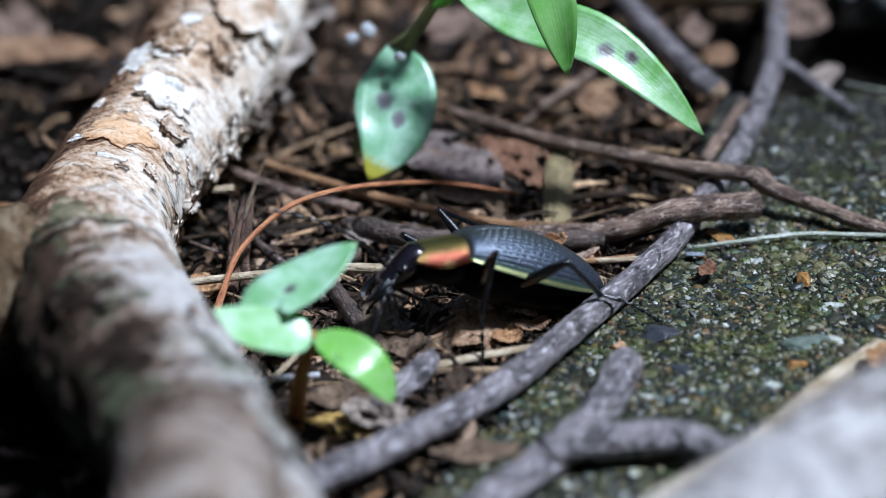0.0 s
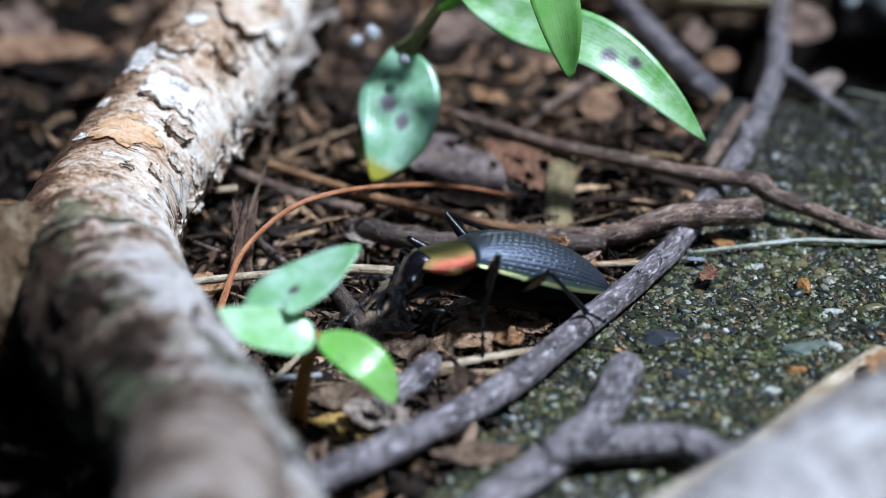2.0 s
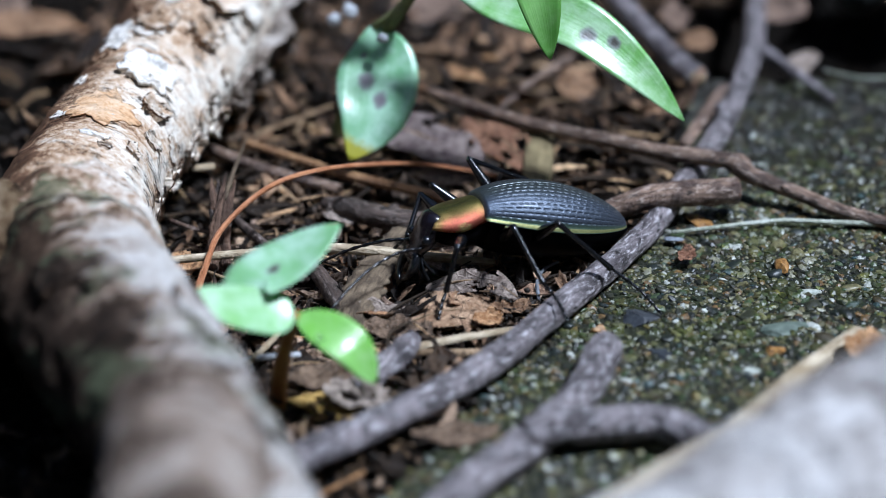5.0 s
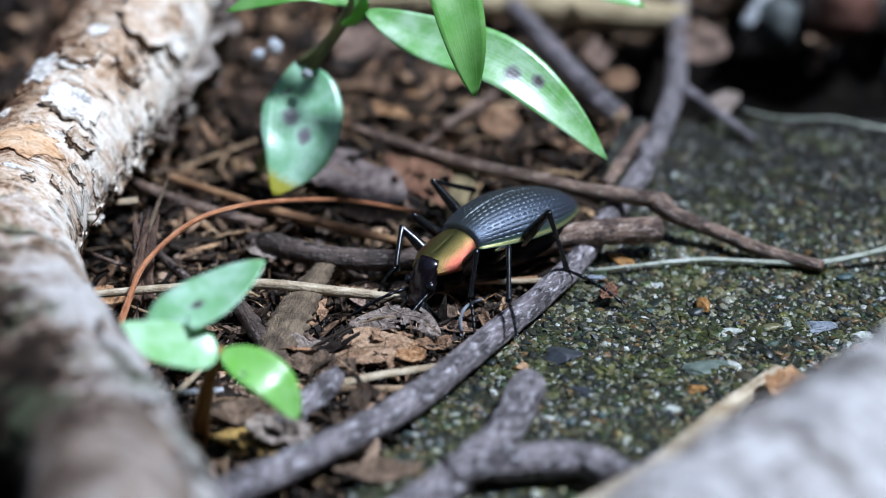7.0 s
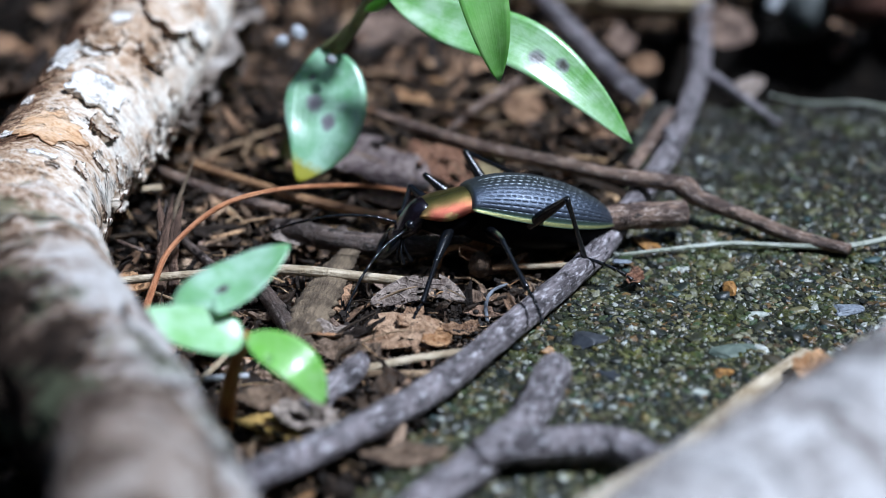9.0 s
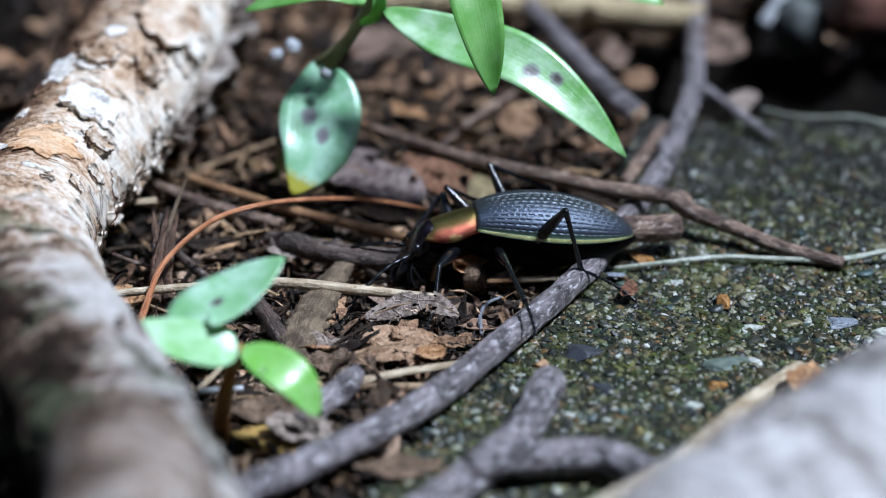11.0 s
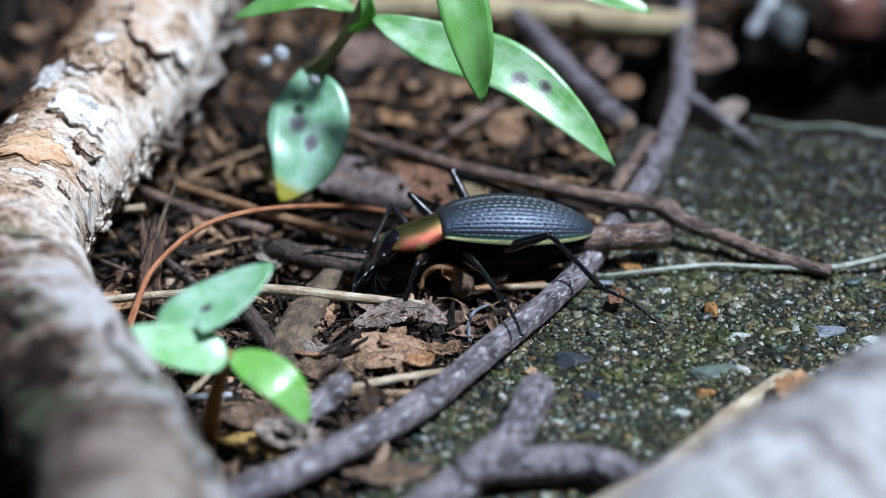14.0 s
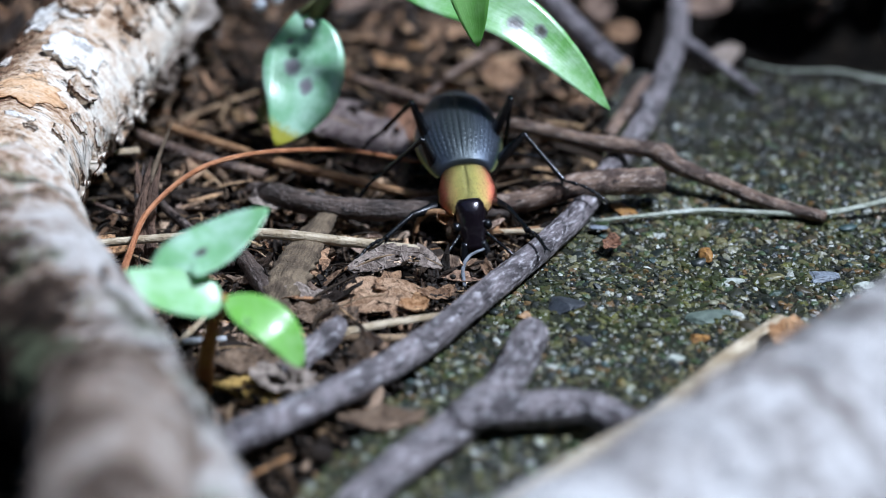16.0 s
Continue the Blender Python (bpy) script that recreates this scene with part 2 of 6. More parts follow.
def plain_material(name, a, b, size=2.0, rough=0.6, mm=0.1, spec=0.4):
    m = Mat(name, rough, spec)
    n = m.noise(size, 5, 0.65, None, 0.3)
    m.put("Base Color", m.mix(m.band(n, 0.3, 0.7), a, b))
    m.bump(n, mm, 0.8)
    return m.m


TONES = ((0.80, 0.75, 0.66), (0.46, 0.31, 0.19), (0.15, 0.08, 0.045))
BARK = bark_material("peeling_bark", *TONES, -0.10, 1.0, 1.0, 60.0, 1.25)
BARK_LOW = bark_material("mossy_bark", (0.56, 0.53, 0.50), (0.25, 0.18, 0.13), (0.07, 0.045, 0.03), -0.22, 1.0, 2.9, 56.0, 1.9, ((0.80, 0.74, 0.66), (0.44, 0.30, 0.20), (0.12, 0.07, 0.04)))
# brown bark with the shade left of the joint put into its tones
BARK_SHADED = bark_material("shaded_bark", (0.30, 0.25, 0.17), (0.13, 0.085, 0.045), (0.045, 0.024, 0.012), 0.1, 0.8, 3.0)
BARK_STUB = bark_material("pale_stub_bark", (0.52, 0.47, 0.42), (0.28, 0.21, 0.16), (0.08, 0.055, 0.04), 0.15, 0.6, 3.0, 0.0, 1.7)
BARK_GREY = bark_material("grey_bark", (0.50, 0.46, 0.42), (0.27, 0.22, 0.18), (0.09, 0.065, 0.05), 0.4, 1.0, 1.4)
FLAKE = bark_material("bark_flake", (0.84, 0.82, 0.78), (0.70, 0.63, 0.54), (0.34, 0.23, 0.15), 0.85, 0.7, 0.7)
FLAKE_UNDER = bark_material("bare_inner_wood", (0.80, 0.62, 0.44), (0.62, 0.38, 0.20), (0.34, 0.17, 0.08), 0.4, 0.5, 1.2)
PALE_LIMB = bark_material("bleached_limb", (0.80, 0.78, 0.76), (0.48, 0.45, 0.43), (0.22, 0.19, 0.17), 0.40, 0.6, 3.6, 0.0, 1.7)
STICK = wood_material("grey_stick_bark", (0.040, 0.033, 0.035), (0.40, 0.35, 0.36), 0.40, 1.0, (0.62, 0.59, 0.61))
TWIG = wood_material("brown_twig_bark", (0.06, 0.036, 0.028), (0.40, 0.27, 0.19), 0.5, 1.0, (0.52, 0.42, 0.35))
STRAW = wood_material("dry_straw", (0.36, 0.27, 0.16), (0.80, 0.71, 0.54), 0.55)
STRAW_DARK = wood_material("brown_straw", (0.20, 0.13, 0.07), (0.46, 0.33, 0.2), 0.6)
CUT_WOOD = plain_material("cut_wood", (0.40, 0.29, 0.17), (0.62, 0.48, 0.3), 1.2, 0.8)
PETIOLE = wood_material("orange_petiole", (0.40, 0.15, 0.06), (0.66, 0.33, 0.16), 0.4)
GRASS_PALE = wood_material("pale_grass_blade", (0.38, 0.41, 0.30), (0.68, 0.71, 0.66), 0.5)
STEM_RED = wood_material("seedling_stem", (0.36, 0.14, 0.04), (0.50, 0.33, 0.09), 0.45)
STEM_GREEN = wood_material("green_stem", (0.13, 0.15, 0.05), (0.30, 0.32, 0.12), 0.45)
# the next two carry whitish sky glare in their green tones
LEAF_YOUNG_GLARE = leaf_material("young_glare_leaf", (0.26, 0.54, 0.18), (0.52, 0.76, 0.52), (12.0, 3.0), (), None, 0.28)
LEAF_YOUNG = leaf_material("young_leaf", (0.26, 0.53, 0.24), (0.54, 0.77, 0.60), (12.0, 3.0), ((0.55, 0.0, 0.45),), None, 0.32)
LEAF_YOUNG_CLEAN = leaf_material("young_clean_leaf", (0.22, 0.52, 0.07), (0.40, 0.68, 0.26), (12.0, 3.0), (), None, 0.32)
LEAF_OLD = leaf_material("old_leaf", (0.22, 0.46, 0.24), (0.48, 0.70, 0.54), (16.0, 4.8), ((0.58, -0.12, 0.85), (0.47, 0.28, 0.95), (0.27, 0.42, 0.5)), (0.38, 0.36, 0.03), 0.22, (0.15, 0.13, 0.15))
LEAF_LONG = leaf_material("long_leaf", (0.20, 0.47, 0.11), (0.50, 0.72, 0.46), (33.0, 3.2), ((0.56, 0.15, 1.0), (0.64, -0.25, 0.8), (0.40, -0.35, 0.5)), None, 0.28)
LEAF_PLAIN = leaf_material("plain_leaf", (0.20, 0.48, 0.09), (0.36, 0.64, 0.22), (16.0, 3.0), (), None, 0.5)
DEAD = dead_leaf_material("dead_leaves", (0.07, 0.042, 0.025), (0.34, 0.23, 0.15), True, (0.10, 0.5))
DEAD_PALE = dead_leaf_material("pale_dead_leaf", (0.10, 0.05, 0.024), (0.40, 0.245, 0.14), False)
DEAD_TAN = dead_leaf_material("tan_leaf", (0.22, 0.12, 0.06), (0.52, 0.35, 0.22), False)
DEAD_PINK = dead_leaf_material("grey_pink_leaf", (0.08, 0.05, 0.055), (0.25, 0.20, 0.18), False)
DEAD_ASH = dead_leaf_material("ash_brown_leaf", (0.10, 0.07, 0.055), (0.38, 0.31, 0.26), False)
DEAD_RED = dead_leaf_material("red_brown_leaf", (0.06, 0.036, 0.026), (0.31, 0.215, 0.16), False)
DEAD_NEAR = dead_leaf_material("leaf_crumbs", (0.09, 0.06, 0.042), (0.42, 0.32, 0.24), True, (0.15, 0.6))
SOIL, CONCRETE = soil_material(), concrete_material()
GRAIN, GRAIN_PART, GRAIN_DARK = grain_material("sand_grains", True, 0.85), grain_material("aggregate", False), grain_material("dirty_grains", True, 0.17)
STRIP = wood_material("fibrous_wood", (0.075, 0.052, 0.032), (0.29, 0.22, 0.14), 0.75, 0.8)
STRIP_DARK = wood_material("fibrous_bark", (0.06, 0.034, 0.022), (0.34, 0.21, 0.14), 0.75, 1.2)
TWIG_DARK = wood_material("dark_twig_bark", (0.035, 0.025, 0.02), (0.14, 0.10, 0.08), 0.5, 1.0, (0.22, 0.18, 0.16))
STALK = wood_material("orange_stalk", (0.20, 0.10, 0.045), (0.48, 0.29, 0.14), 0.5)
THREAD = wood_material("downy_thread", (0.14, 0.15, 0.17), (0.34, 0.37, 0.42), 0.7)
STRAW_GREY = wood_material("grey_straw", (0.34, 0.35, 0.36), (0.66, 0.68, 0.70), 0.55)
SLIVER = wood_material("pale_sliver", (0.18, 0.14, 0.07), (0.36, 0.29, 0.15), 0.7, 1.4)
PALE_STICK = wood_material("barkless_stick", (0.42, 0.33, 0.18), (0.75, 0.62, 0.38), 0.65, 1.6)
FIBRE = dead_leaf_material("fibre_stems", (0.13, 0.08, 0.045), (0.42, 0.30, 0.18), True, (0.16, 0.6))
CRUMB = plain_material("soil_crumb", (0.005, 0.004, 0.003), (0.035, 0.026, 0.019), 3.0, 0.6, 0.2, 0.25)
CHIP_ONE = dead_leaf_material("dark_brown_leaf", (0.08, 0.05, 0.03), (0.26, 0.18, 0.12), False)
DEAD_YELLOW = dead_leaf_material("yellow_brown_leaf", (0.26, 0.15, 0.03), (0.5, 0.33, 0.1), False)
DEAD_ORANGE = dead_leaf_material("orange_brown_leaf", (0.30, 0.14, 0.05), (0.62, 0.38, 0.2), False)
DEAD_RUST = dead_leaf_material("rust_leaf", (0.13, 0.055, 0.03), (0.32, 0.17, 0.10), False)
DEAD_GREY = dead_leaf_material("grey_leaf", (0.17, 0.13, 0.10), (0.40, 0.33, 0.28), False)
NUT = plain_material("nut_shell", (0.07, 0.035, 0.025), (0.16, 0.08, 0.06), 4.0, 0.35, 0.1, 0.5)
DARK_STONE = plain_material("dark_stone", (0.03, 0.034, 0.032), (0.09, 0.10, 0.095), 3.0, 0.6, 0.3)
BLUE_STONE = plain_material("blue_grey_stone", (0.09, 0.10, 0.12), (0.25, 0.28, 0.32), 0.5, 0.5, 0.06)
RUST_STONE = plain_material("rust_stone", (0.28, 0.09, 0.03), (0.42, 0.16, 0.06), 0.8, 0.5, 0.06)
GREEN_STONE = plain_material("green_grey_stone", (0.06, 0.08, 0.065), (0.13, 0.16, 0.13), 1.2, 0.5, 0.06)
FLUFF = plain_material("white_fluff", (0.28, 0.29, 0.31), (0.58, 0.60, 0.63), 0.5, 0.9, 0.5)
WATER = Mat("water", 0.02, 0.5)
WATER.put("Transmission Weight", 1.0)
WATER.put("IOR", 1.33)
WATER = WATER.m
SLATE = plain_material("slate_pebble", (0.018, 0.02, 0.024), (0.05, 0.056, 0.065), 1.5, 0.4, 0.08)
WHITE_STONE = plain_material("quartz_pebble", (0.20, 0.22, 0.18), (0.46, 0.48, 0.43), 0.5, 0.45, 0.06)
ORANGE_STONE = plain_material("ochre_pebble", (0.12, 0.055, 0.015), (0.34, 0.18, 0.05), 0.5, 0.5, 0.06)


# for the unseen ring added to hold back low sky light
WOODLAND_SCREEN = Mat("woodland", 0.8, 0.1)
WOODLAND_SCREEN.put("Base Color", WOODLAND_SCREEN.ramp(WOODLAND_SCREEN.noise(2400, 8, 0.75), [(0.35, (0.004, 0.006, 0.003)), (0.55, (0.025, 0.04, 0.014)), (0.75, (0.07, 0.10, 0.035))]))
WOODLAND_SCREEN = WOODLAND_SCREEN.m


# ---- building helpers ----
def V(x, y, z=0.0):
    return Vector((x, y, z)) * MM


def finish(me, mats, smooth=True):
    for x in mats if isinstance(mats, (list, tuple)) else [mats]:
        me.materials.append(x)
    if smooth:
        me.polygons.foreach_set("use_smooth", [True] * len(me.polygons))
    return me


def part(name, bm, material, parent=None, label="", smooth=True):
    me = bpy.data.meshes.new(name)
    bm.normal_update()
    bm.to_mesh(me)
    bm.free()
    finish(me, material, smooth)
    ob = new(name, me)
    if parent is not None:
        ob.parent = parent
    if label:
        ob["label"] = label
    return ob


def thing(name, label, category, group="", at=(0, 0, 0)):
    ob = new(name)
    ob.empty_display_size = 0.004
    ob.location = V(*at)
    return tagged(ob, label, category, group)


def spline(ctrl, n):
    """Catmull-Rom through the control tuples (any length), n samples."""
    c = [np.array(p, float) for p in ctrl]
    c = [2 * c[0] - c[1]] + c + [2 * c[-1] - c[-2]]
    out = []
    segs = len(c) - 3
    for i in range(n):
        u = i / (n - 1) * segs
        k = min(int(u), segs - 1)
        t = u - k
        a, b, d, e = c[k:k + 4]
        out.append(0.5 * (2 * b + (d - a) * t + (2 * a - 5 * b + 4 * d - e) * t * t + (3 * b - a - 3 * d + e) * t ** 3))
    return out


def tube(bm, ctrl, n=40, segs=14, rough=0.06, lump=3.0, flat=1.0, seed=0.0, cap=True, dent=0.0):
    """A limb along (x, y, z, radius) in mm, with an uneven skin; flat < 1 squashes it. UV in mm."""
    pts = spline(ctrl, n)
    uvl = bm.loops.layers.uv.verify()
    rings, along, length = [], [], 0.0
    side = None
    for i, p in enumerate(pts):
        t = Vector(pts[min(i + 1, n - 1)][:3] - pts[max(i - 1, 0)][:3]).normalized()
        if side is None:
            side = t.cross(Vector((0, 0, 1)))
            side = side.normalized() if side.length > 1e-3 else Vector((1, 0, 0))
        side = (side - t * side.dot(t)).normalized()
        up = side.cross(t)
        if i:
            length += float(np.linalg.norm(p[:3] - pts[i - 1][:3]))
        along.append(length)
        ring = []
        for k in range(segs):
            a = 2 * math.pi * k / segs
            d = side * math.cos(a) + up * math.sin(a) * flat
            r = max(p[3], 0.02)
            q = Vector(p[:3]) + d * r
            w = noise.noise(q / lump + Vector((seed, seed * 2, 0))) + 0.5 * noise.noise(q / (lump * 0.35) + Vector((0, seed, 3)))
            r2 = r * (1 + rough * w)
            if dent:
                r2 -= dent * max(0.0, noise.noise(Vector((q.x / 3.2 + seed, q.y / 1.1, q.z / 3.2))) - 0.15)
            ring.append(bm.verts.new((Vector(p[:3]) + d * r2) * MM))
        rings.append(ring)
    per = 2 * math.pi * max(p[3] for p in pts)
    for i in range(n - 1):
        for k in range(segs):
            j = (k + 1) % segs
            fc = bm.faces.new((rings[i][k], rings[i][j], rings[i + 1][j], rings[i + 1][k]))
            for lp, uv in zip(fc.loops, ((along[i], k), (along[i], k + 1), (along[i + 1], k + 1), (along[i + 1], k))):
                lp[uvl].uv = (uv[0] + seed * 13, uv[1] / segs * per)
    if cap:
        for ring, p, flip in ((rings[0], pts[0], True), (rings[-1], pts[-1], False)):
            c = bm.verts.new(Vector(p[:3]) * MM)
            for k in range(segs):
                j = (k + 1) % segs
                fc = bm.faces.new((c, ring[j], ring[k]) if flip else (c, ring[k], ring[j]))
                for lp in fc.loops:
                    lp[uvl].uv = (lp.vert.co.x * 1000, lp.vert.co.y * 1000)
    return bm


def blade(bm, ctrl, width, up=(0, 0, 1), fold=0.25, thick=0.18, n=22, m=8, power=0.75, peak=0.45, wave=0.0, seed=0.0, twist=0.0):
    """A leaf along (x, y, z) in mm: width is the widest half; the sides rise by fold; two skins thick apart. UV: along 0..1, across -1..1."""
    pts = spline(ctrl, n)
    uvl = bm.loops.layers.uv.verify()
    grids = []
    for layer in (1, -1):
        rows = []
        for i, p in enumerate(pts):
            u = i / (n - 1)
            t = Vector(pts[min(i + 1, n - 1)] - pts[max(i - 1, 0)]).normalized()
            side = t.cross(Vector(up)).normalized()
            if twist:
                side = Matrix.Rotation(twist * u, 3, t) @ side
            nrm = side.cross(t)
            e = math.log(0.5) / math.log(peak)
            w = width * max(0.012, math.sin(math.pi * min(1, max(0, u ** e)))) ** power
            row = []
            for k in range(m + 1):
                v = 2 * k / m - 1
                q = Vector(p) + side * w * v + nrm * (fold * w * abs(v) ** 1.4 + layer * thick / 2 * (1 - 0.7 * abs(v)))
                if wave:
                    q += nrm * wave * noise.noise(q / 3.0 + Vector((seed, 0, 0)))
                row.append(bm.verts.new(q * MM))
            rows.append(row)
        grids.append(rows)
    for layer, rows in enumerate(grids):
        for i in range(n - 1):
            for k in range(m):
                vs = (rows[i][k], rows[i][k + 1], rows[i + 1][k + 1], rows[i + 1][k])
                us = ((i, k), (i, k + 1), (i + 1, k + 1), (i + 1, k))
                if layer == 0:
                    vs, us = vs[::-1], us[::-1]
                fc = bm.faces.new(vs[::-1])
                for lp, (a, b) in zip(fc.loops, us[::-1]):
                    lp[uvl].uv = (a / (n - 1), 2 * b / m - 1)
    a, b = grids
    edge = [(i, 0) for i in range(n)] + [(n - 1, k) for k in range(1, m + 1)] + [(i, m) for i in range(n - 2, -1, -1)] + [(0, k) for k in range(m - 1, 0, -1)]
    for s, (i, k) in enumerate(edge):
        i2, k2 = edge[(s + 1) % len(edge)]
        bm.faces.new((a[i][k], a[i2][k2], b[i2][k2], b[i][k]))
    return bm


def stone(bm, c, r, seed=0.0, sub=2):
    """An uneven rounded stone with half axes r in mm."""
    made = bmesh.ops.create_icosphere(bm, subdivisions=sub, radius=1.0)["verts"]
    turn = Euler((seed * 3.1, seed * 1.7, seed * 5.3)).to_matrix() if seed else Matrix.Identity(3)
    for v in made:
        d = v.co.normalized()
        k = 1 + 0.22 * noise.noise(d * 1.3 + Vector((seed, seed * 3, 0)))
        q = Vector((d.x * r[0], d.y * r[1], d.z * r[2])) * k
        q = Matrix.Rotation(seed * 7.0, 3, "Z") @ q
        v.co = (Vector(c) + q) * MM
    return bm


FAR_EDGE = 38.0   # where the slab ends beyond the beetle


def land(x, y):
    """Height of the soil in mm."""
    p = Vector((x, y, 0))
    gully = 14 * max(0.0, 1 - abs(y - FAR_EDGE - 15) / 22) * min(1.0, max(0.0, (x - 26) / 8)) if x > 26 else 0.0
    return -2.2 - gully + 1.3 * noise.noise(p / 16) + 0.9 * noise.noise(p / 6) + 0.35 * noise.noise(p / 2)


SLAB_EDGE = [(24, FAR_EDGE), (22.5, 25), (20.5, 5), (8, -21), (-3, -42), (-12, -60), (-22, -85), (-40, -125)]


def slab_left(y):
    e = SLAB_EDGE
    for (xa, ya), (xb, yb) in zip(e, e[1:]):
        if yb <= y <= ya:
            return xa + (xb - xa) * (ya - y) / (ya - yb)
    return e[0][0] if y > e[0][1] else e[-1][0]


def slab_top(x, y):
    p = Vector((x, y, 7.0))
    return 0.1 + 0.35 * noise.noise(p / 14) + 0.22 * noise.noise(p / 4) + 0.15 * noise.noise(p / 1.3)


# ---- the ground and the slab ----
def build_ground():
    half = [0.0]
    while half[-1] < 60000:
        half.append(half[-1] + (1.1 if half[-1] < 130 else (half[-1] - 128) * 0.35 + 1.5))
    ax = [-h for h in half[:0:-1]] + half
    bm = bmesh.new()
    rows = [[bm.verts.new(V(x, y, land(x, y) if abs(x) < 600 and abs(y) < 600 else -2.2)) for x in ax] for y in ax]
    for r0, r1 in zip(rows, rows[1:]):
        for k in range(len(ax) - 1):
            bm.faces.new((r0[k], r0[k + 1], r1[k + 1], r1[k]))
    return tagged(part("ground", bm, SOIL), "dark damp forest soil strewn with litter", "soil", kind="structure")


def build_slab():
    bm = bmesh.new()
    ys = [FAR_EDGE - i * 0.55 for i in range(300)]
    us = [(k / 190) ** 1.7 for k in range(191)]
    rows = []
    for y in ys:
        xl = slab_left(y) + 0.9 * noise.noise(Vector((y / 3, 1, 2))) + 0.5 * noise.noise(Vector((y / 0.9, 5, 2)))
        row = []
        for u in us:
            x = xl + u * (230 - xl)
            drop = 0.9 * max(0.0, 1 - (x - xl) / 2.0) ** 2
            row.append(bm.verts.new(V(x, y, slab_top(x, y) - drop)))
        rows.append(row)
    for r0, r1 in zip(rows, rows[1:]):
        for k in range(len(us) - 1):
            bm.faces.new((r0[k], r1[k], r1[k + 1], r0[k + 1]))
    rim = rows[0] + [r[-1] for r in rows[1:]] + rows[-1][-2::-1] + [r[0] for r in rows[-2:0:-1]]
    low = [bm.verts.new((v.co.x, v.co.y, -0.02)) for v in rim]
    for i in range(len(rim)):
        j = (i + 1) % len(rim)
        bm.faces.new((rim[i], rim[j], low[j], low[i]))
    ob = part("slab", bm, CONCRETE)
    return tagged(ob, "weathered concrete slab with exposed sandy aggregate and algae", "concrete", kind="structure")


def build_woodland_screen():
    """An unseen ring of trees, added far off to cut low sky light and darken reflections: a band with a ragged top."""
    bm = bmesh.new()
    cols, tiers = 240, 30
    rings = []
    for k in range(tiers + 1):
        ring = []
        for i in range(cols):
            a = 2 * math.pi * i / cols
            d = Vector((math.cos(a), math.sin(a), 0))
            top = 46 + 8 * noise.noise(d * 4) + 5 * noise.noise(d * 17) + 3 * noise.noise(d * 60)
            f = k / tiers
            r = 48 + 5 * noise.noise(d * 9 + Vector((0, 0, f * 5))) + 2 * noise.noise(d * 30 + Vector((0, 0, f * 14))) - 5 * f * f
            ring.append(bm.verts.new((d.x * r, d.y * r, -1 + top * f)))
        rings.append(ring)
    for r0, r1 in zip(rings, rings[1:]):
        for i in range(cols):
            j = (i + 1) % cols
            bm.faces.new((r0[j], r0[i], r1[i], r1[j]))
    return tagged(part("backdrop", bm, WOODLAND_SCREEN), "unseen ring of dark green woodland added to screen off the low sky", "woodland", kind="structure")


build_ground()
slab = build_slab()
build_woodland_screen()


# ---- limbs and sticks ----
UPPER = [(-35.2, 96, 12, 9.6), (-36.4, 70, 11, 9.6), (-37.4, 53, 10.4, 9.4), (-39.4, 33, 9.6, 9.0), (-42.8, 11, 9, 8.5), (-46, -7, 9, 8.1), (-46.5, -20, 9.5, 8.6), (-46.5, -31, 9.8, 8.0)]
LOWER = [(-46.3, -8, 9.0, 6.2), (-46.4, -20, 9.4, 8.3), (-44.4, -29, 10, 9.0), (-40.2, -42, 11, 9.0), (-33, -57, 12, 8.5), (-26, -71, 11.5, 7.4), (-17, -88, 10.5, 6.0)]


def on_limb(pts, u, a, lift):
    """A point over a limb's skin: u along 0..1, a round in degrees (90 up, 180 towards the slab), lift in mm."""
    n = len(pts)
    i = min(max(int(u * (n - 1)), 1), n - 2)
    p = pts[i]
    t = Vector(pts[i + 1][:3] - pts[i - 1][:3]).normalized()
    side = t.cross(Vector((0, 0, 1))).normalized()
    up = side.cross(t)
    d = side * math.cos(radians(a)) + up * math.sin(radians(a))
    return Vector(p[:3]) + d * (p[3] + lift)


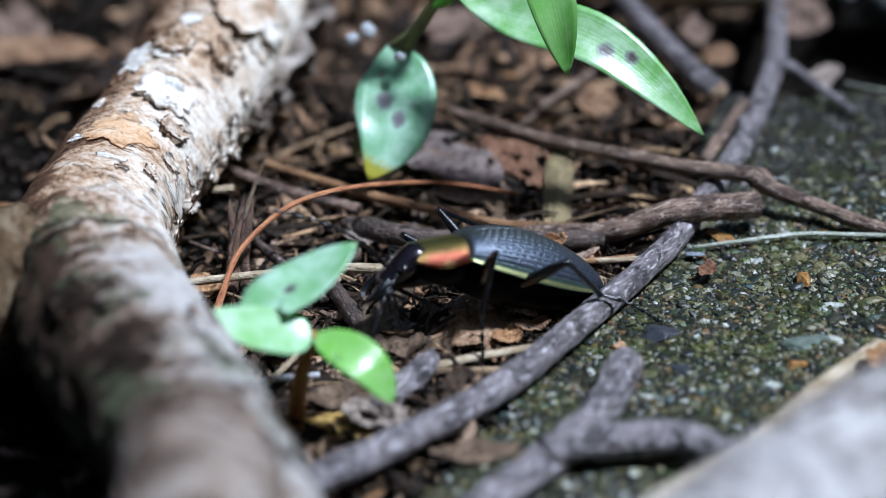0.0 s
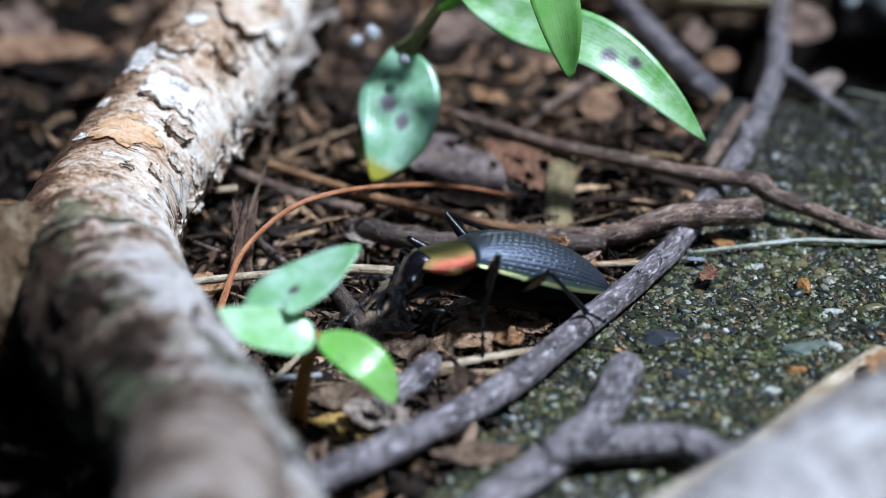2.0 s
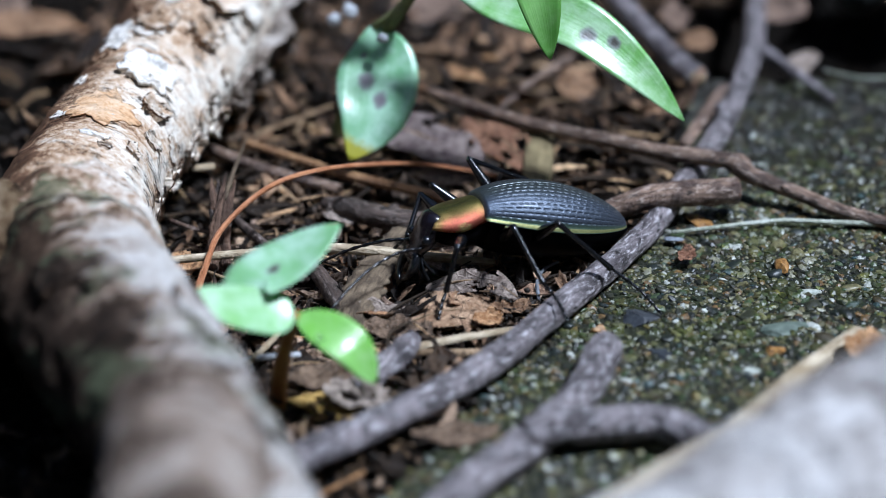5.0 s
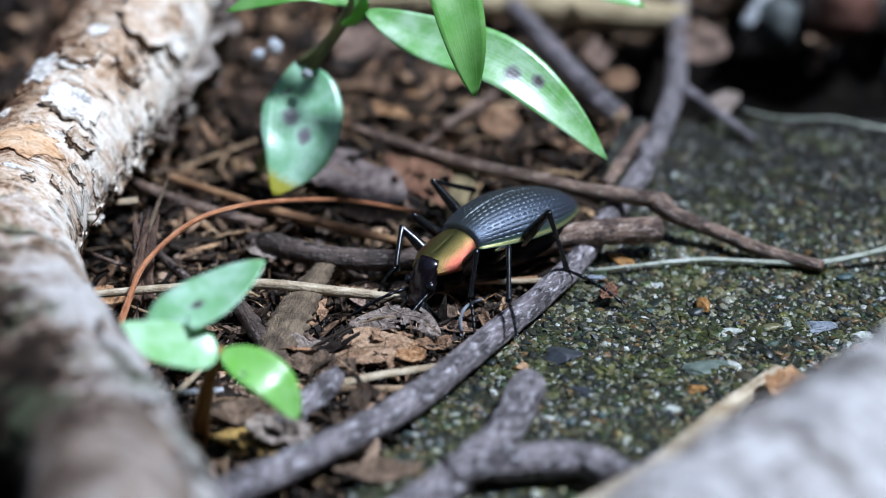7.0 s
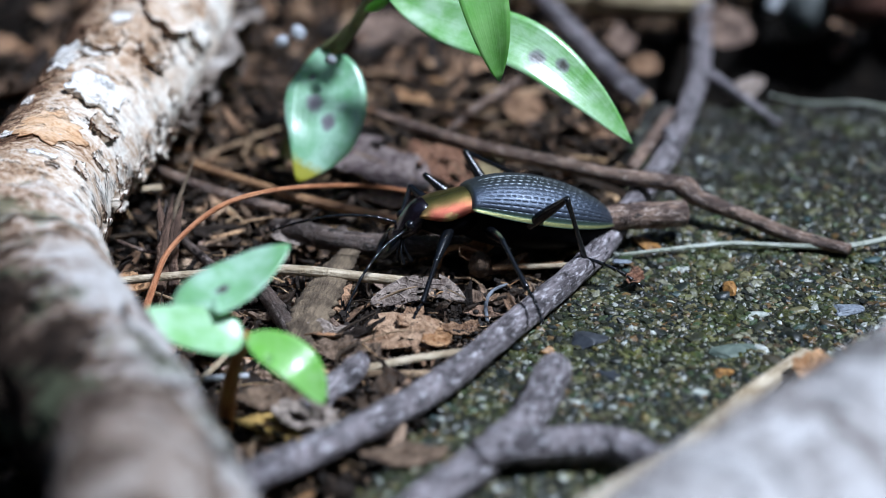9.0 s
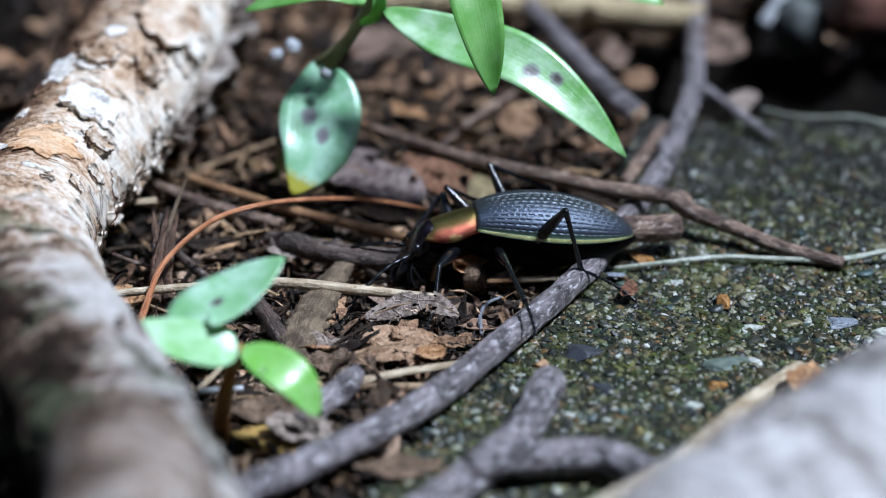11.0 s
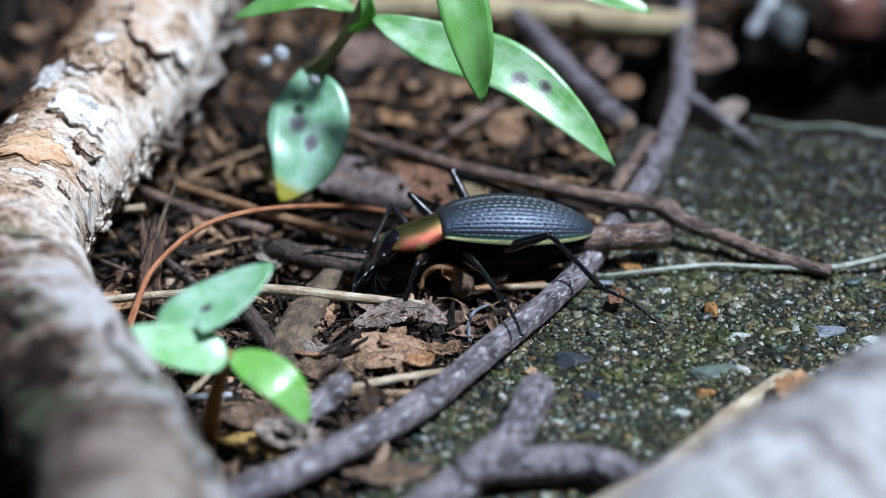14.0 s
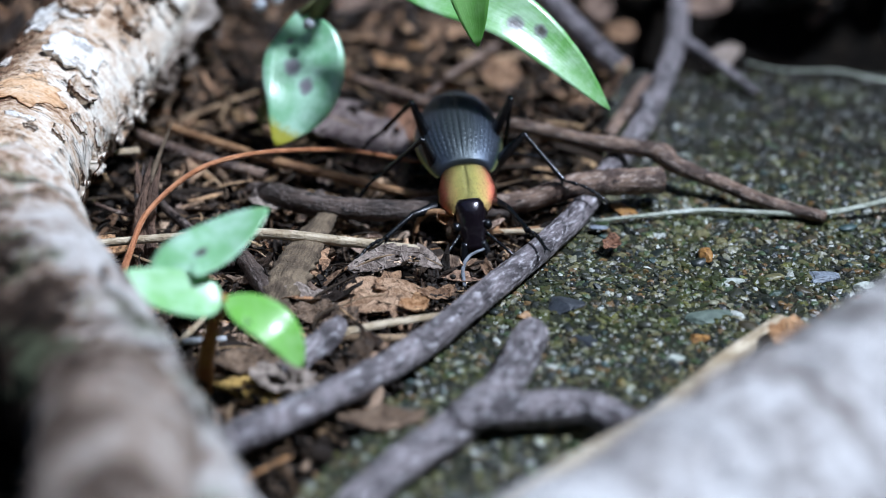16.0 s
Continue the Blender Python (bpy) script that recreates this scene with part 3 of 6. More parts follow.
def flake_mesh(pts, u, a, lu, la, lift, seed, thick=0.28):
    """A ragged scale of bark: centre u, a; half sizes lu (mm along) and la (degrees round); its edges curl up by lift."""
    bm = bmesh.new()
    uvl = bm.loops.layers.uv.verify()
    length = sum(float(np.linalg.norm(q[:3] - p[:3])) for p, q in zip(pts, pts[1:]))
    rings = []
    for k in range(7):
        f = k / 6
        ring = []
        for s in range(44):
            w = 2 * math.pi * s / 44
            rag = 1 + 0.32 * noise.noise(Vector((math.cos(w) * 1.6, math.sin(w) * 1.6, seed))) + 0.34 * noise.noise(Vector((math.cos(w) * 4, math.sin(w) * 4, seed + 4))) + 0.22 * noise.noise(Vector((math.cos(w) * 10, math.sin(w) * 10, seed + 6)))
            du, da = lu * f * rag * math.cos(w), la * f * rag * math.sin(w)
            curl = lift * f ** 3 * (0.4 + 0.9 * max(0.0, noise.noise(Vector((math.cos(w), math.sin(w), seed + 9))) + 0.4))
            up = on_limb(pts, u + du / length, a + da, 0.10 + thick + curl + 0.16 * noise.noise(Vector((du, da / 8, seed))) + 0.1 * noise.noise(Vector((du * 2.5, da / 3, seed))))
            lo = on_limb(pts, u + du / length, a + da, (0.06 + curl) if k == 6 else -0.1)
            ring.append((bm.verts.new(up * MM), bm.verts.new(lo * MM), (u * length + du + seed * 0.4, (a + da) * 0.167)))
        rings.append(ring)
    for k in range(6):
        for s in range(44):
            j = (s + 1) % 44
            for side in (0, 1):
                q = [rings[k][s], rings[k + 1][s], rings[k + 1][j], rings[k][j]]
                if k == 0:
                    q = [rings[0][0] if x in (rings[0][s], rings[0][j]) else x for x in q]
                    q = [q[0], q[1], q[2]]
                vs = [x[side] for x in q]
                fc = bm.faces.new(vs if side == 0 else vs[::-1])
                for lp, x in zip(fc.loops, q if side == 0 else q[::-1]):
                    lp[uvl].uv = x[2]
    for s in range(44):
        j = (s + 1) % 44
        bm.faces.new((rings[6][s][0], rings[6][s][1], rings[6][j][1], rings[6][j][0]))
    bmesh.ops.delete(bm, geom=[v for v in bm.verts if not v.link_faces], context="VERTS")
    return bm


def build_branch():
    br = thing("fallen_branch", "thick fallen branch with pale peeling papery bark, lying on the litter", "branch")
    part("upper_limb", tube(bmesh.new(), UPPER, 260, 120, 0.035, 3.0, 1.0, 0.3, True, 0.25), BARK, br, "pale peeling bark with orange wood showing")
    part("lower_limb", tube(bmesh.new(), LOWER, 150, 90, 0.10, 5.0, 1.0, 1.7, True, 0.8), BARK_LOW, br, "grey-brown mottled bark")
    # added stub for the joint's left side, coloured dark for its shade
    knob = [(-45, -27, 8.6, 7.0), (-50, -29, 9.0, 8.7), (-57, -31, 9.2, 9.3), (-68, -32, 9, 9.3), (-90, -33, 8.5, 9.0)]
    part("stub", tube(bmesh.new(), knob, 110, 70, 0.10, 5.0, 1.0, 4.1, True, 0.8), BARK_SHADED, br, "brown side of the joint, its shade put into the dark bark colour")
    stub = [(-31, -66, 12, 4.0), (-27.5, -74, 17, 6.4), (-25.5, -82, 19.5, 6.6), (-24, -96, 22, 6.4), (-22, -112, 24, 6.0)]
    part("stub", tube(bmesh.new(), stub, 60, 50, 0.10, 4.0, 1.0, 2.9, True, 0.6), BARK_STUB, br, "pale side branch")
    up, low = spline(UPPER, 200), spline(LOWER, 200)
    part("bare_patch", flake_mesh(up, 0.715, 100, 4.6, 27, 0.0, 2.3, 0.05), FLAKE_UNDER, br, "bare orange-brown wood")
    part("bark_flake", flake_mesh(up, 0.625, 112, 3.3, 21, 0.7, 0.7, 0.22), FLAKE, br, "raised white papery bark scale")
    part("bark_flake", flake_mesh(up, 0.44, 128, 5.6, 30, 1.2, 3.9, 0.35), BARK, br, "lifted bark plate with a dark gap under it")
    for u, a, lu, la, sd in ((0.545, 96, 1.6, 14, 5.5), (0.53, 133, 1.6, 12, 6.6), (0.67, 135, 1.8, 12, 7.7)):
        part("bark_flake", flake_mesh(up, u, a, lu, la, 0.9, sd, 0.3), BARK, br, "lifted bark edge with a dark gap under it")
    r = random.Random(21)
    for k in range(70):
        u, a = r.uniform(0.21, 0.83), r.uniform(60, 205)
        if 0.58 < u < 0.78 and 70 < a < 145:
            continue
        part("bark_flake", flake_mesh(up, u, a, r.uniform(0.5, 2.2), r.uniform(4, 13), r.uniform(0.05, 0.35) * (1.6 if a > 160 else 1), k * 1.37, r.uniform(0.05, 0.14)), FLAKE if r.random() < 0.25 else BARK, br)
    for u, a, lu, la, lift in ((0.30, 186, 6.0, 17, 2.6), (0.37, 192, 5.5, 17, 3.0), (0.44, 194, 5.0, 15, 2.8), (0.50, 192, 3.6, 12, 1.6), (0.57, 190, 2.6, 9, 1.2), (0.63, 186, 2.2, 8, 0.8), (0.70, 190, 2.0, 8, 0.9)):
        part("bark_curl", flake_mesh(up, u, a, lu, la, lift, u * 77, 0.16), BARK_GREY if u < 0.52 else BARK, br, "ragged grey strip of bark curling off the side")
    for k in range(14):
        part("bark_flake", flake_mesh(low, r.uniform(0.5, 0.93), r.uniform(50, 200), r.uniform(1, 4), r.uniform(8, 22), r.uniform(0.1, 0.7), k * 2.1 + 50, 0.15), BARK_LOW, br)
    return br


def stick(name, label, ctrl, material, n=70, segs=16, rough=0.1, lump=1.6, seed=1.0, group="", category="stick", knots=(), cut=None, flat=1.0):
    """A stick or stem lying on the ground, with knots (fraction, radius) and a cut end where given."""
    at = ctrl[0][:2]
    ob = thing(name, label, category, group, (*at, 0))
    loc = [(x - at[0], y - at[1], z, r) for x, y, z, r in ctrl]
    bm = tube(bmesh.new(), loc, n, segs, rough, lump, flat, seed)
    pts = spline(loc, 60)
    part("stem", bm, material, ob)
    for f, r in knots:
        p = pts[int(f * 59)]
        a = seed * 3 + f * 20
        o = Vector((math.cos(a), math.sin(a), 0.6)).normalized() * p[3]
        part("knot", tube(bmesh.new(), [(p[0] + o.x * 0.4, p[1] + o.y * 0.4, p[2] + o.z * 0.4, r * 1.2), (p[0] + o.x, p[1] + o.y, p[2] + o.z, r), (p[0] + o.x * 1.45, p[1] + o.y * 1.45, p[2] + o.z * 1.45, r * 0.5)], 8, 10, 0.15, 0.6, 1, seed), material, ob)
    if cut:
        p, q = (pts[-1], pts[-2]) if cut > 0 else (pts[0], pts[1])
        d = (p - q)[:3]
        d = d / np.linalg.norm(d)
        e = p[:3] + d * 0.12
        part("cut_end", tube(bmesh.new(), [(*(p[:3] - d * 0.3), p[3] * 0.8), (*e, p[3] * 0.72)], 2, 12, 0.15, 0.8, 1, seed), CUT_WOOD, ob, "pale broken end")
    return ob


build_branch()
LIMB = [(86, -30, 13, 13), (60, -55, 13, 13), (42, -71, 13, 13), (22, -91, 13, 13), (0, -112, 13, 13)]
limb = stick("bleached_limb", "thick bleached pale grey limb lying on the slab", LIMB, PALE_LIMB, 120, 64, 0.04, 9, 2.2, category="branch")
for k in range(9):
    part("bark_flake", flake_mesh(spline([(x - 86, y + 30, z, r) for x, y, z, r in LIMB], 200), 0.2 + 0.075 * k, 60 + 47 * (k % 3), 3.0 + k % 4, 9 + 3 * (k % 2), 0.25, 80 + k * 1.9, 0.2), PALE_LIMB, limb)
stick("grey_stick", "long grey stick with lichen specks lying along the slab edge",
      [(38, 82, 3.0, 1.3), (34.8, 54, 3.0, 1.4), (33, 40, 3, 1.45), (28, 20.5, 2.4, 1.45), (22, 5, 1.8, 1.4), (16.1, -9.4, 1.9, 1.45), (7.6, -24.2, 2.2, 1.5), (-3.6, -41.3, 2.4, 1.62), (-19.2, -55.4, 2.2, 1.7), (-32, -64, 2, 1.8)],
      STICK, 200, 22, 0.09, 2.0, 0.9, knots=((0.33, 0.9), (0.55, 0.8), (0.72, 0.9)))
stick("brown_twig", "thin brown twig with a swollen joint lying across the slab edge", [(-9, 26, 4, 0.6), (-2, 20, 4.2, 0.7), (4.4, 15, 4.4, 0.8), (11.5, 11.3, 4.4, 0.88), (18.7, 7.2, 4.6, 0.95), (26.5, 5.0, 4.4, 1.05), (28, 4.2, 4.2, 1.4), (29.4, 2.6, 3.6, 1.05), (34, 0.4, 2.6, 0.9), (39.5, -2.9, 1.6, 0.85), (46, -6, 1.2, 0.75)],
      TWIG, 130, 14, 0.12, 1.2, 2.1, knots=((0.35, 0.6), (0.8, 0.5)))
stick("brown_twig", "short brown twig with a broken end on the grey stick", [(-4, -3.6, 0.4, 1.0), (1.6, -3.0, 1.0, 1.15), (10.4, -4.2, 1.9, 1.25), (17.6, -3.6, 4.0, 1.45), (27.4, -1.0, 3.4, 1.6)],
      TWIG, 90, 16, 0.12, 1.3, 3.3, knots=((0.5, 0.7), (0.3, 0.6)), cut=1)
stick("grey_stick", "short grey stick with a rounded end on the slab", [(11.2, -34.0, 2.2, 1.3), (10.6, -36, 2.4, 1.9), (8, -44.3, 2.4, 1.9), (2.3, -53.4, 2.3, 1.95), (-3, -60, 2.2, 1.9), (-9, -70, 2, 1.8)],
      STICK, 80, 18, 0.12, 1.6, 4.4, knots=((0.3, 0.8),))
stick("grey_stick", "short crooked grey stick on the slab", [(2.5, -53.5, 3.6, 1.5), (6, -51, 3.0, 1.8), (10, -50, 2.6, 1.8), (15.5, -49.6, 2.5, 1.8), (20.5, -53, 2.2, 1.7)],
      STICK, 60, 18, 0.12, 1.6, 5.4, knots=((0.45, 0.8),))
stick("straw", "flat pale dry straw lying against the bleached limb", [(37.4, -31.2, 1.8, 0.9), (30, -42.5, 3.6, 1.1), (23.1, -54.7, 5.6, 1.2), (13.4, -68.1, 8, 1.25), (4, -80, 10, 1.2)], STRAW, 50, 10, 0.08, 2.0, 6.4, category="straw")
stick("straw", "thin dry grass stalk lying across the litter", [(-37.5, -16.2, 2.6, 0.45), (-28, -14.8, 2.8, 0.5), (-18.1, -13.4, 2.6, 0.6), (-8, -14.0, 1.8, 0.58), (-0.6, -14.2, 1.2, 0.4)], STRAW, 60, 10, 0.08, 1.5, 7.4, knots=((0.37, 0.35),), category="straw")
stick("leaf_stalk", "arched orange-brown dry leaf stalk", [(-33.4, -25.0, 1.0, 0.48), (-32.3, -20.0, 3.6, 0.38), (-30.7, -14.7, 6, 0.32), (-25.7, -10.2, 8.8, 0.31), (-19.7, -5.8, 8.8, 0.30), (-12.4, 1.6, 5.8, 0.28), (-7.2, 4.6, 4.0, 0.26), (-0.5, 6.0, 2.0, 0.22)], PETIOLE, 70, 10, 0.05, 1.5, 8.4, category="leaf stalk")
stick("grass_blade", "thin pale grass blade curving over the slab", [(19.7, -6.2, 0.7, 0.2), (25.6, -5.2, 0.9, 0.27), (32.3, -4, 1, 0.3), (38.8, -4.5, 1, 0.32), (45.3, -5.1, 1.2, 0.34), (51.9, -4, 2, 0.36), (56.6, -2.7, 3, 0.38), (67.2, 1.1, 5, 0.36)], GRASS_PALE, 60, 8, 0.05, 1.5, 9.4, category="grass")


# ---- green plants ----
def build_seedling():
    s = thing("seedling", "small green seedling with three glossy leaves and a reddish stem", "seedling", at=(-22.9, -40.6, 0))
    o = (-22.9, -40.6)

    def loc(p):
        return [(x - o[0], y - o[1], z) for x, y, z in p]
    st = [(-22.9, -40.6, -2.5, 0.95), (-22.2, -41.0, 3, 0.85), (-21.0, -41.6, 8, 0.7), (-20.0, -42, 10.5, 0.6)]
    part("stem", tube(bmesh.new(), [(x - o[0], y - o[1], z, r) for x, y, z, r in st], 24, 12, 0.05), STEM_RED, s, "reddish-brown stem")
    part("leaf", blade(bmesh.new(), loc([(-20.4, -42, 10.3), (-24.9, -41, 12.8), (-20.5, -38, 14.6), (-15.9, -35.5, 17.1)]), 3.1, (-0.3, -0.55, 1), 0.16, 0.2, 26, 8, 0.7, 0.52), LEAF_YOUNG, s)
    part("leaf", blade(bmesh.new(), loc([(-20.2, -42.3, 10.4), (-22.7, -43, 11.2), (-26.3, -44.5, 12.8), (-30.2, -45.5, 14.8)]), 2.7, (0.05, -0.6, 1), 0.12, 0.2, 24, 8, 0.6, 0.42), LEAF_YOUNG_GLARE, s)
    part("leaf", blade(bmesh.new(), loc([(-20.1, -42, 10.4), (-17.4, -43.5, 9.7), (-14.4, -45, 8.2), (-12.3, -46, 4.9)]), 2.35, (0.25, -0.6, 1), 0.15, 0.2, 24, 8, 0.62, 0.5), LEAF_YOUNG_CLEAN, s)
    drop = bmesh.new()
    d = (-17.5, -46.0, 9.9)
    stone(drop, (d[0] - o[0], d[1] - o[1], d[2] + 0.3), (0.45, 0.45, 0.35), 0)
    part("dewdrop", drop, WATER, s, "clear drop of water")
    return s


def build_plant():
    s = thing("leafy_plant", "low green plant with long pointed glossy leaves, one hanging and spotted", "plant", at=(-21.7, 20, 0))
    o = (-21.7, 20)

    def loc(p):
        return [(q[0] - o[0], q[1] - o[1], *q[2:]) for q in p]
    part("stem", tube(bmesh.new(), loc([(-21.7, 20, -3, 0.8), (-19, 19, 6, 0.7), (-15, 17.5, 14, 0.7), (-10.5, 14, 22, 0.75), (-8, 12, 27, 0.7), (-6.5, 11, 33, 0.6)]), 40, 12, 0.05), STEM_GREEN, s, "olive-green stem")
    part("leaf_stalk", tube(bmesh.new(), loc([(-10.5, 14, 22, 0.7), (-12.6, 15.6, 19.0, 0.6), (-15.3, 17, 16.6, 0.45)]), 12, 8, 0.03), STEM_GREEN, s)
    part("leaf", blade(bmesh.new(), loc([(-15.5, 17, 16.9), (-14.6, 13.5, 13.6), (-15.3, 9, 8.9), (-17.9, 5, 4.6)]), 4.9, (0.0, -1, 0.35), 0.10, 0.22, 30, 10, 0.82, 0.48), LEAF_OLD, s, "hanging spotted blue-green leaf with a yellow tip")
    mote = bmesh.new()
    d = (-14.0, 12.3, 17.2)
    stone(mote, (d[0] - o[0], d[1] - o[1], d[2]), (0.75, 0.5, 0.65), 1.3)
    part("white_mote", mote, FLUFF, s, "white cottony speck")
    part("leaf", blade(bmesh.new(), loc([(-7.1, 10, 26.2), (-0.5, 8, 23.8), (8.6, 5, 21.9), (15.4, 2, 17.5), (21.1, -0, 11.9)]), 3.2, (0.15, -0.75, 0.65), 0.18, 0.22, 32, 10, 0.8, 0.45), LEAF_LONG, s, "long drooping pointed leaf")
    part("leaf", blade(bmesh.new(), loc([(1.7, 6, 36.9), (3, 2, 32.3), (4.5, -1.5, 26.9), (5.7, -2.5, 20.8)]), 2.9, (0.2, -1, 0.25), 0.3, 0.22, 24, 8, 0.7, 0.4), LEAF_PLAIN, s, "pointed leaf hanging in front")
    part("leaf", blade(bmesh.new(), loc([(-8.8, 13, 25.7), (-13.7, 13, 27.5), (-18.4, 13, 26.7), (-23.4, 13, 24.8)]), 2.2, (0, -0.4, 1), 0.15, 0.22, 22, 8, 0.75, 0.45), LEAF_PLAIN, s)
    part("leaf", blade(bmesh.new(), loc([(-9.8, 11, 23.9), (-8.1, 10, 25.8), (-7.7, 9, 28.3), (-8.9, 9, 31.7)]), 1.1, (0.6, -1, 0.2), 0.5, 0.2, 16, 6, 0.8, 0.4), LEAF_PLAIN, s, "folded young leaf")
    part("leaf", blade(bmesh.new(), loc([(9.7, 22, 29.9), (15.2, 21, 27.8), (20.6, 20, 25.7), (26.6, 19, 23.3)]), 2.8, (0.1, -0.5, 0.8), 0.2, 0.22, 22, 8, 0.8, 0.45), LEAF_PLAIN, s)
    return s


build_seedling()
build_plant()


def build_fluff():
    f = thing("white_fluff", "small tuft of white mould fluff on the litter", "fluff")
    for px, rr in (((-20.6, 24, 14.8), 0.95), ((-18.6, 24, 15.9), 1.15)):
        bm = bmesh.new()
        stone(bm, (px[0], px[1], px[2]), (rr, rr * 0.8, rr * 0.85), rr, 3)
        part("tuft", bm, FLUFF, f)


build_fluff()


# ---- dead leaves, chips and stalks of the litter ----
def crumple(bm, c, lx, ly, turn, lift, seed, ragged=0.25, curl=0.8, thick=0.16, lobes=0, n=18, rings=7, tilt=(0, 0)):
    """A dry leaf scrap: half sizes lx, ly in mm about c, turned by degrees, ragged rim, buckled surface, two skins."""
    rot = Euler((radians(tilt[0]), radians(tilt[1]), radians(turn))).to_matrix()
    uvl = bm.loops.layers.uv.verify()
    skins = []
    for layer in (1, -1):
        grid = [[bm.verts.new((0, 0, 0))]]
        pts = [[(0.0, 0.0)]]
        for k in range(1, rings + 1):
            row, pr = [], []
            for s in range(n):
                w = 2 * math.pi * s / n
                rag = 1 + ragged * (noise.noise(Vector((math.cos(w) * 1.3, math.sin(w) * 1.3, seed))) + 0.6 * noise.noise(Vector((math.cos(w) * 3, math.sin(w) * 3, seed + 3))) + 0.22 * noise.noise(Vector((math.cos(w) * 10, math.sin(w) * 10, seed + 5))))
                if lobes:
                    rag *= 1 + 0.08 * math.cos(lobes * w)
                f = k / rings * rag
                pr.append((lx * f * math.cos(w), ly * f * math.sin(w)))
                row.append(bm.verts.new((0, 0, 0)))
            grid.append(row)
            pts.append(pr)
        for row, pr in zip(grid, pts):
            for v, (x, y) in zip(row, pr):
                z = curl * (noise.noise(Vector((x / 3.5, y / 3.5, seed))) + 0.5 * noise.noise(Vector((x / 1.3, y / 1.3, seed + 7))) + 0.25 * noise.noise(Vector((x / 0.5, y / 0.5, seed + 8)))) + lift * (x * x / (lx * lx) + 0.6 * y * y / (ly * ly))
                z -= 0.22 * max(0, 1 - abs(y) / 0.35)
                v.co = (Vector(c) + rot @ Vector((x, y, z + layer * thick / 2))) * MM
        skins.append(grid)
    for layer, grid in enumerate(skins):
        for s in range(n):
            j = (s + 1) % n
            quads = [(grid[0][0], grid[1][s], grid[1][j])]
            quads += [(grid[k][s], grid[k + 1][s], grid[k + 1][j], grid[k][j]) for k in range(1, rings)]
            for q in quads:
                fc = bm.faces.new(q if layer == 0 else q[::-1])
                for lp in fc.loops:
                    lp[uvl].uv = (lp.vert.co.x * 1000, lp.vert.co.y * 1000)
    a, b = skins[0][rings], skins[1][rings]
    for s in range(n):
        j = (s + 1) % n
        bm.faces.new((a[s], b[s], b[j], a[j]))
    return bm


def dead_leaf(label, c, lx, ly, turn, material, lift=0.5, seed=1.0, tilt=(0, 0), ragged=0.3, curl=0.9, name="dead_leaf", category="dead leaf", group="dead leaves in the litter", stalk=False):
    ob = thing(name, label, category, group, c)
    part("blade", crumple(bmesh.new(), (0, 0, 0), lx, ly, turn, lift, seed, ragged, curl, 0.14, 0, 56, 16, tilt), material, ob)
    if stalk:
        rot = Euler((radians(tilt[0]), radians(tilt[1]), radians(turn))).to_matrix()
        a, b = rot @ Vector((-lx * 0.9, 0, 0.2)), rot @ Vector((lx * 0.8, 0, 0.3))
        part("midrib", tube(bmesh.new(), [(*a, 0.22), (*(a.lerp(b, 0.5)), 0.16), (*b, 0.06)], 10, 6, 0.05), STRAW_DARK, ob)
    return ob


def toothed_leaf(label, c, ctrl, width, material, seed, torn=0.0, up=(0, 0, 1)):
    """A dry leaf with a midrib, raised side veins and a toothed, torn rim."""
    ob = thing("dead_leaf", label, "dead leaf", "dead leaves in the litter", c)
    bm = blade(bmesh.new(), ctrl, width, up, 0.06, 0.12, 64, 22, 0.55, 0.42, 0.0, seed)
    uvl = bm.loops.layers.uv.verify()
    for fc in list(bm.faces):
        u, v = (sum(lp[uvl].uv[k] for lp in fc.loops) / len(fc.loops) for k in (0, 1))
        q = noise.noise(Vector((u * 4, v * 1.6, seed))) + 0.5 * noise.noise(Vector((u * 11, v * 5, seed)))
        if torn and abs(v) < 1 and q > 1.0 - torn - 0.35 * abs(v):
            bm.faces.remove(fc)
    bmesh.ops.delete(bm, geom=[v for v in bm.verts if not v.link_faces], context="VERTS")
    for v in bm.verts:
        if not v.link_loops:
            continue
        u, w = v.link_loops[0][uvl].uv
        vein = math.cos((u - 0.16 * abs(w)) * 2 * math.pi * 8)
        lift = 0.10 * max(0.0, vein - 0.6) - 0.10 * (1 - min(1, abs(w) / 0.08)) + 0.55 * noise.noise(v.co * 260 + Vector((seed, 0, 0))) + 0.16 * noise.noise(v.co * 900)
        v.co += Vector((0, 0, lift * MM))
        if abs(w) > 0.93:
            d = 0.35 * math.sin(u * 2 * math.pi * 17) + 0.5 * noise.noise(Vector((u * 14, w, seed)))
            v.co += Vector((0.3 * d, (0.6 if w > 0 else -0.6) * d, 0)) * MM
    part("blade", bm, material, ob)
    pts = spline(ctrl, 9)
    part("midrib", tube(bmesh.new(), [(p[0], p[1], p[2] - 0.02, 0.17 - 0.013 * k) for k, p in enumerate(pts)], 20, 6, 0.05), STRAW_DARK, ob)
    return ob


